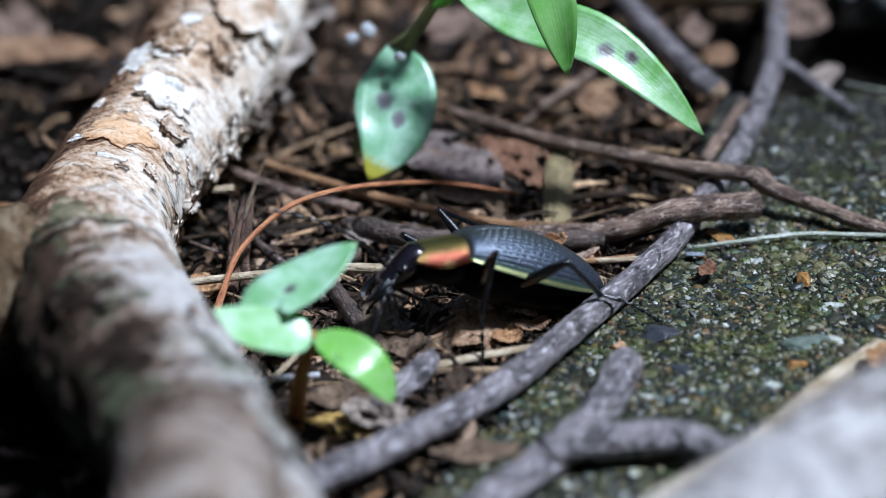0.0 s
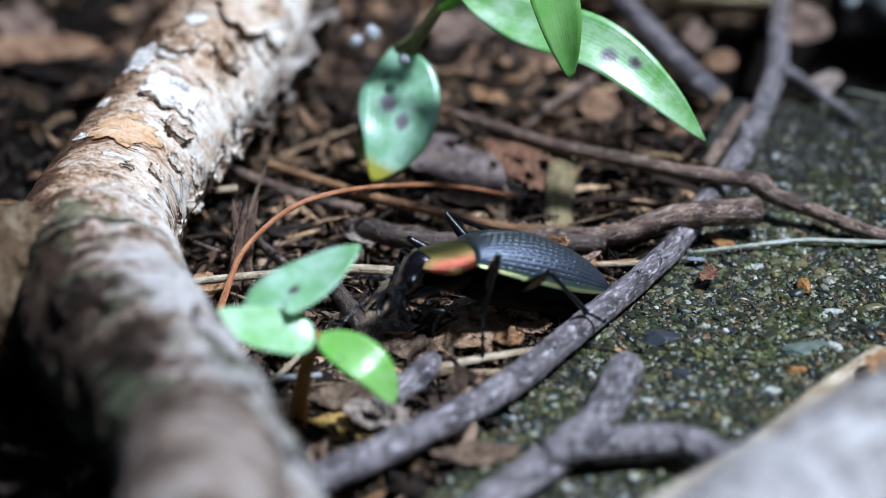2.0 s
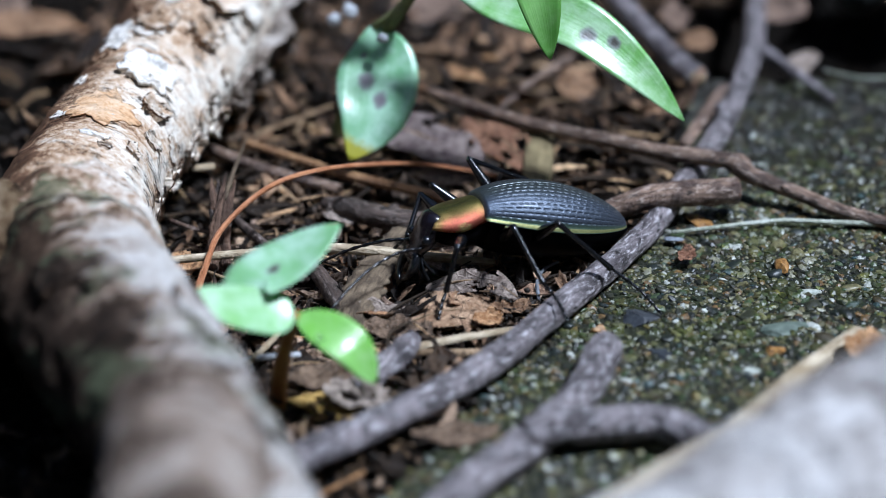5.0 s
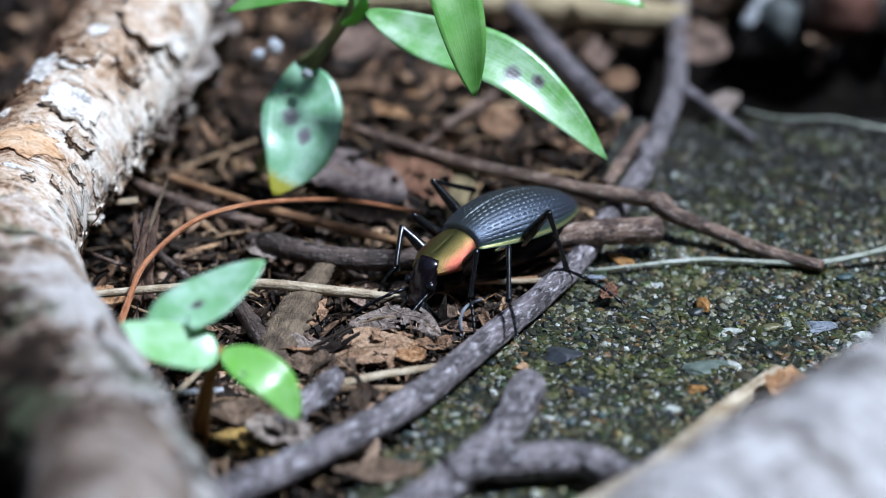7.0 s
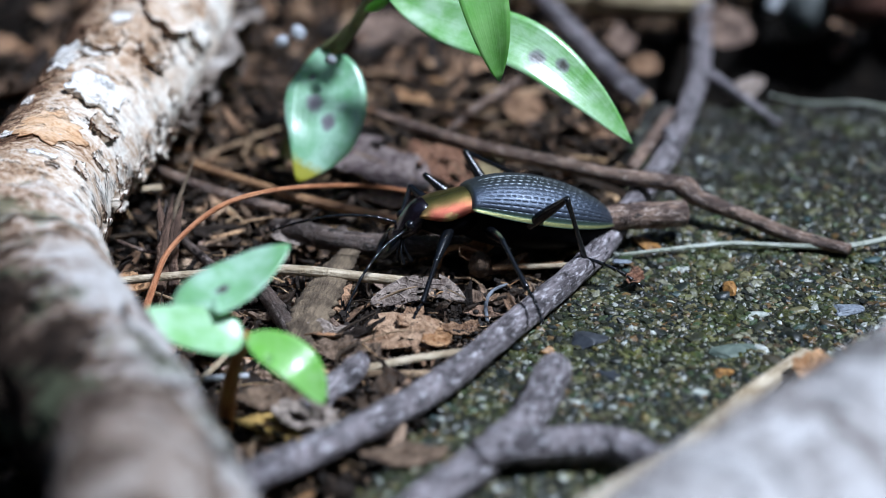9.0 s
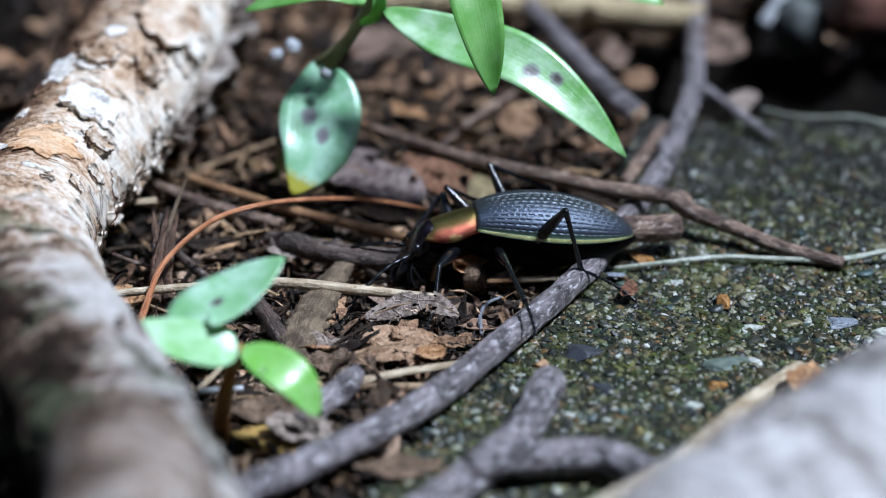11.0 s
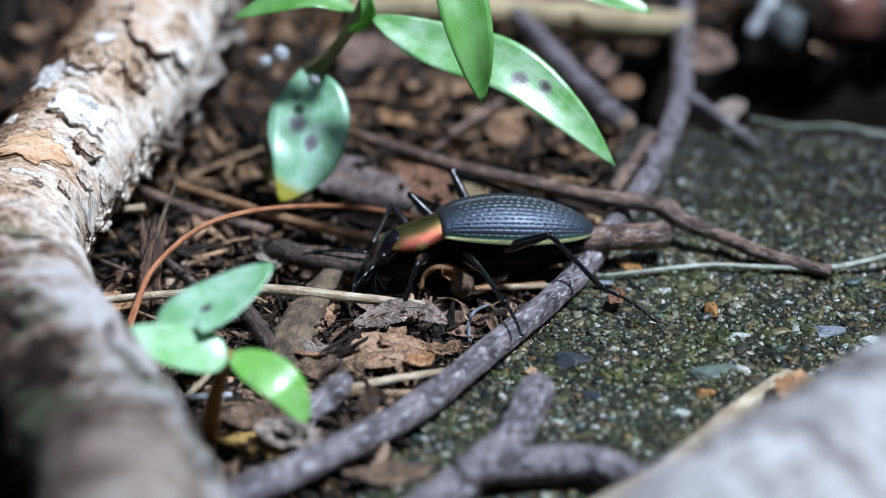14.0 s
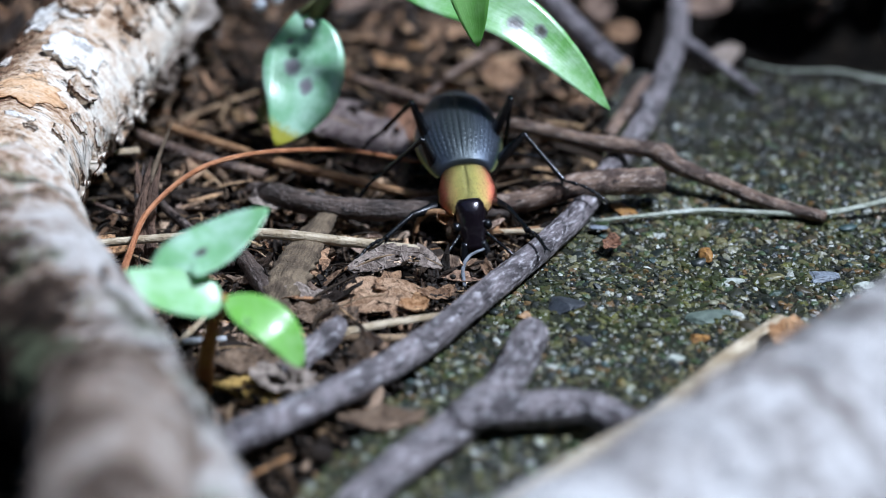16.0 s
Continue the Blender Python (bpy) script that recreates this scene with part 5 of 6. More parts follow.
def build_litter():
    r = random.Random(3)
    scraps, crumbs, fibres = bmesh.new(), bmesh.new(), bmesh.new()

    def spot(n, spread):
        k = 0
        while k < n:
            y = r.uniform(-75, 150)
            x = r.uniform(-95, 110)
            if not on_soil(x, y) or (y > 70 and r.random() < 0.4) or (x < -46 and r.random() < 0.75):
                continue
            k += 1
            yield x, y, land(x, y) + r.uniform(0.2, spread)
    for x, y, z in spot(1900, 2.6):
        s = r.uniform(0.8, 2.6) if y < 25 else r.uniform(1.2, 5.0)
        crumple(scraps, (x, y, z), s * 1.2, s * r.uniform(0.10, 0.45), r.uniform(0, 360), r.uniform(-0.5, 1.2), r.uniform(0, 90), 0.65, 0.5 * s ** 0.5, 0.12, 0, 11, 3, (r.uniform(-40, 40), r.uniform(-40, 40)))
    for k in range(700):
        x, y = r.uniform(-60, 34), r.uniform(14, 95)
        if on_soil(x, y):
            s = r.uniform(1.0, 4.5)
            crumple(scraps, (x, y, land(x, y) + r.uniform(0.5, 3.4)), s * 1.3, s * r.uniform(0.08, 0.36), r.uniform(0, 360), r.uniform(-0.5, 1.2), r.uniform(0, 90), 0.6, 0.6 * s ** 0.5, 0.12, 0, 12, 3, (r.uniform(-50, 50), r.uniform(-50, 50)))
    tagged(part("leaf_scraps", scraps, DEAD), "many small brown and black dead leaf scraps covering the soil", "leaf litter", kind="stuff")
    for k in range(1900):
        x, y = r.uniform(-36, 16), r.uniform(-60, 14)
        if on_soil(x, y):
            s = r.uniform(0.3, 1.3)
            crumple(crumbs, (x, y, land(x, y) + r.uniform(0.2, 1.6)), s, s * r.uniform(0.15, 0.6), r.uniform(0, 360), r.uniform(-0.5, 1.2), r.uniform(0, 90), 0.6, 0.4 * s ** 0.5, 0.08, 0, 8, 2, (r.uniform(-45, 45), r.uniform(-45, 45)))
    for k in range(650):
        x, y = r.uniform(-34, 14), r.uniform(-48, 12)
        if on_soil(x, y):
            s = r.uniform(0.8, 2.6)
            crumple(crumbs, (x, y, land(x, y) + r.uniform(0.6, 1.9)), s, s * r.uniform(0.12, 0.5), r.uniform(0, 360), r.uniform(-0.4, 0.9), r.uniform(0, 90), 0.5, 0.35 * s ** 0.5, 0.08, 0, 12, 4, (r.uniform(-35, 35), r.uniform(-35, 35)))
    tagged(part("leaf_crumbs", crumbs, DEAD_NEAR), "small brown broken bits of dead leaves on the soil", "leaf litter", kind="stuff")
    for x, y, z in spot(1900, 2.8):
        ln, a, rr = r.uniform(2, 9) * (1 if y < 25 else 1.6), r.uniform(0, 6.28), r.choice((0.07, 0.1, 0.12, 0.16, 0.24, 0.4))
        dx, dy, dz = math.cos(a) * ln, math.sin(a) * ln, r.uniform(-0.8, 0.8)
        tube(fibres, [(x - dx / 2, y - dy / 2, z - dz, rr * 0.8), (x + r.uniform(-1, 1), y + r.uniform(-1, 1), z + 0.2, rr), (x + dx / 2, y + dy / 2, z + dz, rr * 0.6)], 7, 5, 0.15, 1.0, 1, r.uniform(0, 50))
    for k in range(900):
        x, y = r.uniform(-36, 16), r.uniform(-60, 14)
        if on_soil(x, y):
            ln, a, rr, z = r.uniform(1.0, 5.0), r.uniform(0, 6.28), r.choice((0.05, 0.07, 0.1, 0.15)), land(x, y) + r.uniform(0.4, 2.4)
            dx, dy, dz = math.cos(a) * ln, math.sin(a) * ln, r.uniform(-0.7, 0.7)
            tube(fibres, [(x - dx / 2, y - dy / 2, z - dz, rr * 0.8), (x + r.uniform(-0.6, 0.6), y + r.uniform(-0.6, 0.6), z + 0.15, rr), (x + dx / 2, y + dy / 2, z + dz, rr * 0.6)], 6, 5, 0.15, 1.0, 1, r.uniform(0, 50))
    for k in range(420):
        x, y = r.uniform(-36, 34), r.uniform(-4, 75)
        if on_soil(x, y):
            ln, a, rr, z = r.uniform(3.0, 12.0), r.gauss(0.2, 0.9), r.uniform(0.25, 0.8), land(x, y) + r.uniform(0.4, 3.4)
            dx, dy, dz = math.cos(a) * ln, math.sin(a) * ln, r.uniform(-1.2, 1.2)
            tube(fibres, [(x - dx / 2, y - dy / 2, z - dz, rr * 0.7), (x + r.uniform(-1, 1), y + r.uniform(-1, 1), z + 0.2, rr), (x + dx / 2, y + dy / 2, z + dz, rr * 0.4)], 8, 7, 0.25, 1.0, 0.4, r.uniform(0, 50))
    tagged(part("fibres", fibres, FIBRE), "thin dry stems and root fibres strewn through the litter", "plant debris", kind="stuff")
    me = grains_mesh("soil_crumbs", ((x, y, z - 0.2, r) for x, y, z in spot(9000, 1.2)), 0.15, 0.5, 1.2)
    tagged(new("soil_crumbs", finish(me, CRUMB, False)), "dark crumbs of damp soil", "soil crumbs", kind="stuff")


build_litter()


# ---- aggregate of the slab ----
def grain_points(n, seed, y0, y1, x1):
    r = random.Random(seed)
    k = 0
    while k < n:
        y = r.uniform(y0, y1)
        xl = slab_left(y) + 0.6
        x = xl + (x1 - xl) * r.random()
        k += 1
        yield x, y, slab_top(x, y), r


def build_aggregate():
    spots = list(grain_points(22500, 5, -66, 5, 62)) + list(grain_points(700, 17, 5, 12, 64)) + list(grain_points(1500, 8, -110, -60, 40)) + list(grain_points(420, 15, 11, 19, 66)) + list(grain_points(160, 16, 18, 27, 70))
    me = grains_mesh("sand_grains", spots, 0.16, 0.6, 3)
    ob = new("sand_grains", finish(me, GRAIN, False))
    ob.parent = slab
    tagged(ob, "coarse olive, tan and white sand grains in the concrete", kind="stuff")
    me = grains_mesh("dirty_grains", grain_points(6000, 6, 8, FAR_EDGE - 0.5, 85), 0.16, 0.6, 3)
    ob = new("dirty_grains", finish(me, GRAIN_DARK, False))
    ob.parent = slab
    tagged(ob, "dark grains on the far part of the concrete", kind="stuff")
    shapes = []
    for k in range(8):
        bm = pebble_mesh(bmesh.new(), (0, 0, 0), (1.0, 0.7, 0.42), 3.3 + k, 2, 8, 0.5)
        me = bpy.data.meshes.new("stone")
        bm.to_mesh(me)
        bm.free()
        shapes.append(finish(me, GRAIN_PART))
    for k, (x, y, z, r) in enumerate(grain_points(290, 9, -60, 6, 52)):
        ob = new("stone", shapes[k % 8])
        s = 0.42 + 1.25 * r.random() ** 3.0
        ob.matrix_basis = Matrix.LocRotScale(V(x, y, z + 0.02), Euler((r.uniform(-0.2, 0.2), r.uniform(-0.2, 0.2), r.uniform(0, 6.3))), Vector((s, s, s * r.uniform(0.7, 1.1))))
        ob.parent = slab


build_aggregate()


# ---- the beetle: nose along +x, origin on the ground under its waist ----
def chitin(name, col, rough, metal, coat=0.4, bump_mm=0.03, size=0.25):
    m = Mat(name, rough, 0.5, metal)
    n = m.noise(size, 4, 0.6)
    m.put("Base Color", m.mix(m.band(n, 0.3, 0.7), tuple(c * 0.7 for c in col), col))
    m.put("Coat Weight", coat)
    m.put("Coat Roughness", 0.12)
    m.bump(n, bump_mm, 0.6)
    return m.m


def pronotum_material():
    """Copper sides, golden-green disc, finely grained metal."""
    m = Mat("copper_pronotum", 0.34, 0.5, 0.95)
    sep = m.n.new("ShaderNodeSeparateXYZ")
    m.l.new(m.tc.outputs["Object"], sep.inputs[0])
    side = m.math("MULTIPLY", m.math("ABSOLUTE", sep.outputs["Y"]), 1000.0)
    n = m.noise(0.11, 5, 0.8)
    big = m.noise(0.9, 3, 0.6)
    f = m.math("ADD", m.math("DIVIDE", side, 3.4), m.math("ADD", m.math("MULTIPLY", m.math("SUBTRACT", n, 0.5), 0.30), m.math("MULTIPLY", m.math("SUBTRACT", big, 0.5), 0.25)))
    col = m.ramp(f, [(0.0, (0.15, 0.14, 0.045)), (0.34, (0.28, 0.24, 0.07)), (0.60, (0.38, 0.25, 0.09)), (0.80, (0.50, 0.15, 0.09)), (0.95, (0.30, 0.07, 0.05)), (1.0, (0.5, 0.42, 0.16))])
    col = m.mix(m.math("MULTIPLY", m.band(m.noise(0.15, 5, 0.75), 0.50, 0.62), 0.7), col, (0.04, 0.034, 0.012))
    m.put("Base Color", col)
    m.bump(n, 0.07, 1.0)
    return m.m


def elytra_material():
    """Dark metal, the flanks' blue sky sheen and the duller olive back put into its colour, with a shining yellow-green
    rim.
    """
    m = Mat("dark_elytra", 0.38, 0.5, 0.3)
    n = m.noise(0.15, 6, 0.75)
    at = m.n.new("ShaderNodeAttribute")
    at.attribute_name = "rim"
    rag = m.math("ADD", at.outputs["Fac"], m.math("MULTIPLY", m.math("SUBTRACT", n, 0.5), 0.02))
    rim = m.math("MULTIPLY", m.band(rag, 0.940, 0.956), m.math("SUBTRACT", 1.0, m.band(rag, 0.985, 0.998)))
    # sky reflection painted in: bluer flanks, duller olive back
    col = m.mix(m.band(n, 0.3, 0.7), (0.044, 0.054, 0.072), (0.088, 0.108, 0.145))
    col = m.mix(m.math("MULTIPLY", m.math("SUBTRACT", 1.0, m.band(at.outputs["Fac"], 0.1, 0.5)), 0.5), col, m.mix(m.band(n, 0.3, 0.7), (0.045, 0.052, 0.040), (0.10, 0.11, 0.085)))
    col = m.mix(m.math("MULTIPLY", m.band(at.outputs["Fac"], 0.84, 0.93), 0.6), col, (0.10, 0.17, 0.09))
    col = m.mix(rim, col, m.mix(m.band(n, 0.3, 0.7), (0.26, 0.30, 0.10), (0.54, 0.52, 0.24)))
    m.put("Base Color", col)
    m.put("Metallic", m.math("ADD", 0.72, m.math("MULTIPLY", rim, 0.2)))
    m.put("Coat Weight", 0.12)
    m.put("Coat Roughness", 0.25)
    m.bump(n, 0.05, 1.0)
    return m.m


BLACK = chitin("black_chitin", (0.004, 0.0045, 0.006), 0.27, 0.0, 0.15)
BLACK.node_tree.nodes["Principled BSDF"].inputs["Specular IOR Level"].default_value = 0.5
HEAD = chitin("dark_head", (0.012, 0.008, 0.012), 0.24, 0.45, 0.5, 0.05, 0.3)
BELLY = chitin("black_underside", (0.0015, 0.0015, 0.002), 0.45, 0.0, 0.0)
BELLY.node_tree.nodes["Principled BSDF"].inputs["Specular IOR Level"].default_value = 0.06
PRONOTUM, ELYTRA = pronotum_material(), elytra_material()


def dome(bm, sections, segs=28, box=0.9):
    """A closed body along x from sections (x, half width, top z, bottom z, margin z)."""
    rings = []
    for x, w, top, bot, mar in sections:
        ring = []
        for k in range(segs):
            a = 2 * math.pi * k / segs
            c, s = math.cos(a), math.sin(a)
            z = mar + (top - mar) * s if s > 0 else mar + (mar - bot) * s
            ring.append(bm.verts.new(V(x, w * math.copysign(abs(c) ** box, c), z)))
        rings.append(ring)
    for r0, r1 in zip(rings, rings[1:]):
        for k in range(segs):
            j = (k + 1) % segs
            bm.faces.new((r0[k], r1[k], r1[j], r0[j]))
    bm.faces.new(rings[0])
    bm.faces.new(rings[-1][::-1])
    return bm


def elytra_mesh():
    """The two wing cases as one dome with rows of raised links and pits, a seam and a turned-out rim; attribute rim runs 0..1 across."""
    bm = bmesh.new()
    lay = bm.verts.layers.float.new("rim")
    n, m = 210, 190
    rows = []
    for i in range(n + 1):
        u = max(0.0, (i - 4) / (n - 4))
        x = 3.2 - 18.4 * u
        w = 5.05 * (max(1e-4, math.sin(math.pi * (0.19 + 0.81 * u) ** 1.15)) ** 0.54) * (1 - 0.04 * u)
        w = max(w, 0.05)
        h = 4.1 * max(0.0, math.sin(math.pi * (0.09 + 0.91 * u) ** 0.92)) ** 0.56
        mar = 5.6 - 0.1 * math.sin(math.pi * u) - 1.6 * u
        row = []
        for k in range(m + 1):
            v = 2 * k / m - 1
            a = v * math.pi / 2
            y, z = w * math.sin(a), mar + h * math.cos(a) ** 0.85
            r = abs(v)
            lift = 0.0
            fade = min(1, u * 8, (1 - u) * 6)
            if r < 0.88:  # rows of short cut dashes on a faintly ribbed ground
                lane = r * 10.5
                f = lane - math.floor(lane + 0.5)
                row_no = int(math.floor(lane + 0.5))
                rib = 0.5 + 0.5 * math.cos(2 * math.pi * (f - 0.5))
                groove = max(0.0, math.cos(math.pi * min(1.0, abs(f) * 2.2))) ** 2
                beat = (u * 22 + 0.41 * row_no + 0.35 * noise.noise(Vector((u * 9, row_no, 2)))) % 1.0
                dash = max(0.0, math.sin(math.pi * min(1.0, beat / 0.74)))
                lift = (0.010 * rib - 0.100 * groove * min(1.0, dash * 1.8)) * fade
            if r < 0.03:
                lift -= 0.12 * (1 - r / 0.03) * fade
            if r > 0.93:
                lift += 0.22 * (r - 0.93) / 0.07
            d = Vector((0, math.sin(a), math.cos(a) * 0.9 + 0.05)).normalized()
            p = Vector((x, y + d.y * lift, z + d.z * lift))
            if i < 4:  # the front edge turns down to the waist
                q = (4 - i) / 4
                p = Vector((x + 0.35 * math.sin(q * 1.5), p.y * (1 - 0.12 * q), p.z - 1.7 * q * q * math.cos(a)))
            vert = bm.verts.new(p * MM)
            vert[lay] = r
            row.append(vert)
        rows.append(row)
    for r0, r1 in zip(rows, rows[1:]):
        for k in range(m):
            bm.faces.new((r0[k], r1[k], r1[k + 1], r0[k + 1]))
    return bm


def pronotum_mesh():
    """The neck shield: a heart-shaped saddle with a turned-up margin and a fine middle furrow."""
    bm = bmesh.new()
    n, m = 44, 60
    rows = []
    for i in range(n + 1):
        u = i / n
        x = 3.15 + 5.7 * u
        w = 2.3 + 1.05 * math.sin(math.pi * (0.08 + 0.80 * u)) ** 1.2 - 1.5 * max(0.0, u - 0.62) ** 1.7 * 2.4
        mar = 5.45 - 1.25 * u - 0.35 * math.sin(math.pi * u)
        h = (2.0 + 0.35 * math.sin(math.pi * u)) * (1 - 0.30 * u) * (1 - 0.34 * max(0.0, (u - 0.8) / 0.2) ** 2 - 0.22 * max(0.0, (0.16 - u) / 0.16) ** 2)
        row = []
        for k in range(m + 1):
            v = 2 * k / m - 1
            a = v * math.pi / 2
            z = mar + h * math.cos(a) ** 0.75 - 0.10 * math.exp(-(v / 0.035) ** 2) * math.sin(math.pi * u)
            y = w * math.sin(a)
            if abs(v) > 0.88:
                z += 0.22 * (abs(v) - 0.88) / 0.12
            bow = 0.40 * (abs(v) ** 2.5) * (1 if u > 0.5 else -1) * abs(2 * u - 1) ** 3
            row.append(bm.verts.new(V(x + bow, y, z)))
        rows.append(row)
    low = [[bm.verts.new(v.co + Vector((0, 0, -0.00028))) for v in row] for row in rows]
    for r0, r1 in zip(rows, rows[1:]):
        for k in range(m):
            bm.faces.new((r0[k], r0[k + 1], r1[k + 1], r1[k]))
    for r0, r1 in zip(low, low[1:]):
        for k in range(m):
            bm.faces.new((r0[k], r1[k], r1[k + 1], r0[k + 1]))
    rim = [(0, k) for k in range(m + 1)] + [(i, m) for i in range(1, n + 1)] + [(n, k) for k in range(m - 1, -1, -1)] + [(i, 0) for i in range(n - 1, 0, -1)]
    for q, (i, k) in enumerate(rim):
        i2, k2 = rim[(q + 1) % len(rim)]
        bm.faces.new((rows[i2][k2], rows[i][k], low[i][k], low[i2][k2]))
    return bm


LEGS = {  # coxa (x, y, z), femur, tibia, tarsus, in mm; y is for the beetle's left
    "fore": ((5.4, 1.8, 3.2), 5.8, 5.2, 4.4), "mid": ((1.2, 2.4, 3.2), 7.2, 7.0, 5.6), "hind": ((-2.6, 2.6, 3.2), 8.8, 8.4, 7.6)}


def femur_mesh(length):
    return tube(bmesh.new(), [(0, 0, 0, 0.45), (length * 0.2, 0, 0, 0.64), (length * 0.55, 0, 0.05, 0.66), (length * 0.9, 0, 0, 0.42), (length, 0, 0, 0.36)], 16, 12, 0.02)


def shin_mesh(t):
    bm = tube(bmesh.new(), [(-0.15, 0, 0, 0.36), (t * 0.3, 0, 0.05, 0.27), (t * 0.8, 0, 0.03, 0.30), (t, 0, 0, 0.38)], 14, 10, 0.03)
    for k in range(18):
        f = 0.15 + 0.8 * k / 18
        a = k * 2.4
        p = Vector((t * f, 0, 0))
        d = Vector((0.9, math.cos(a), math.sin(a))).normalized()
        q, e = p + d * 0.26, p + d * 0.62
        tube(bm, [(*q, 0.045), (*e, 0.012)], 2, 4, 0)
    for s in (-1, 1):
        tube(bm, [(t, s * 0.15, -0.2, 0.08), (t + 0.75, s * 0.45, -0.5, 0.015)], 3, 5, 0)
    return bm


def tarsus_mesh(reach):
    """Five joints that sag to the ground, the last with two claws."""
    bm = bmesh.new()
    cuts = (0.0, 0.32, 0.52, 0.68, 0.80, 0.95)

    def at(f):
        return Vector((reach * f, 0, 0.5 * math.sin(math.pi * f) - 0.0))
    for f, g in zip(cuts, cuts[1:]):
        p, q = at(f), at(g - 0.012)
        tube(bm, [(*p, 0.13), (*p.lerp(q, 0.5), 0.19), (*q, 0.25)], 5, 8, 0.02)
    for s in (-1, 1):
        p = at(0.94)
        tube(bm, [(*p, 0.12), (p.x + 0.35, s * 0.28, p.z - 0.02, 0.08), (p.x + 0.6, s * 0.4, p.z - 0.25, 0.03)], 5, 6, 0)
    return bm


def build_beetle():
    b = thing("ground_beetle", "dark ground beetle with coppery pronotum and green-edged wing cases", "beetle")
    part("elytra", elytra_mesh(), ELYTRA, b, "dark pitted wing cases with a yellow-green rim")
    bm = dome(bmesh.new(), [(3.6, 1.6, 5.8, 2.0, 4.4), (2.4, 2.3, 6.0, 1.4, 4.4), (0, 3.9, 6.0, 1.0, 4.4), (-4, 4.55, 5.8, 0.8, 4.2), (-9, 4.15, 5.2, 0.9, 3.8), (-12.6, 2.7, 4.4, 1.6, 3.5), (-14.6, 1.2, 4.0, 2.5, 3.5), (-15.5, 0.3, 3.7, 3.1, 3.4)], 32, 0.6)
    part("abdomen", bm, BELLY, b, "glossy black underside")
    part("pronotum", pronotum_mesh(), PRONOTUM, b, "coppery golden shield")
    bm = dome(bmesh.new(), [(2.4, 2.2, 5.6, 2.6, 4.3), (3.6, 2.5, 5.5, 1.9, 4.2), (5.2, 2.8, 5.2, 1.7, 3.9), (6.8, 2.7, 4.7, 1.9, 3.6), (8.5, 1.9, 4.4, 2.4, 3.6)])
    part("thorax", bm, BELLY, b, "glossy black underside")
    # head, on its own joint at the front of the shield
    head = part("head", dome(bmesh.new(), [(-0.9, 1.55, 1.05, -1.5, 0), (-0.2, 1.8, 1.35, -1.6, 0), (0.7, 1.75, 1.45, -1.65, 0), (1.5, 1.65, 1.3, -1.55, 0), (2.2, 1.75, 1.1, -1.45, 0), (2.9, 1.7, 0.95, -1.3, 0), (3.5, 1.4, 0.62, -1.1, 0), (4.0, 1.3, 0.62, -0.95, 0), (4.6, 1.25, 0.45, -0.8, 0), (5.0, 0.9, 0.2, -0.55, 0)], 28), HEAD, b, "glossy black head with a coppery tinge")
    for s in (-1, 1):
        e = bmesh.new()
        stone(e, (2.2, s * 1.75, 0.42), (0.62, 0.52, 0.58), 0)
        part("eye", e, BLACK, head)
        part("mandible", tube(bmesh.new(), [(4.0, s * 0.9, -0.1, 0.6), (5.4, s * 1.35, -0.3, 0.52), (6.7, s * 0.95, -0.55, 0.32), (7.4, s * 0.1, -0.7, 0.07)], 14, 10, 0.03), BLACK, head, "curved glossy mandible")
        for j, (dx, dy, dz) in enumerate(((1.9, 1.7, -2.0), (1.0, 1.0, -2.6), (2.2, 0.7, -1.5))):
            part("palp", tube(bmesh.new(), [(3.8, s * 0.8, -0.6, 0.16), (3.8 + dx * 0.6, s * (0.8 + dy * 0.5), -0.6 + dz * 0.35, 0.15), (3.8 + dx, s * (0.8 + dy * 0.6), -0.6 + dz, 0.26)], 10, 8, 0.03), BLACK, head)
    ant = {}
    for s, side in ((1, "left"), (-1, "right")):
        pts = spline([(0, 0, 0), (3.0, 0.0, 0.9), (7.0, 0.0, 1.0), (11, 0, 0.2), (14.5, 0, -1.0)], 45)
        bm = tube(bmesh.new(), [(*p, (0.24, 0.2, 0.15, 0.2)[k % 4] * (1 - 0.3 * k / 45)) for k, p in enumerate(pts)], 90, 8, 0)
        ant[side] = part("antenna", bm, BLACK, b, "thin black jointed antenna")
    legs = {}
    for kind, (cx, fl, tl, rl) in LEGS.items():
        for side in ("left", "right"):
            f = part("femur", femur_mesh(fl), BLACK, b, "glossy black thigh")
            sh = part("tibia", shin_mesh(tl), BLACK, b, "thin spiny black shin")
            ta = part("tarsus", tarsus_mesh(rl), BLACK, sh, "jointed black foot")
            legs[kind, side] = (f, sh, ta)
    return b, head, ant, legs


beetle, beetle_head, antennae, beetle_legs = build_beetle()


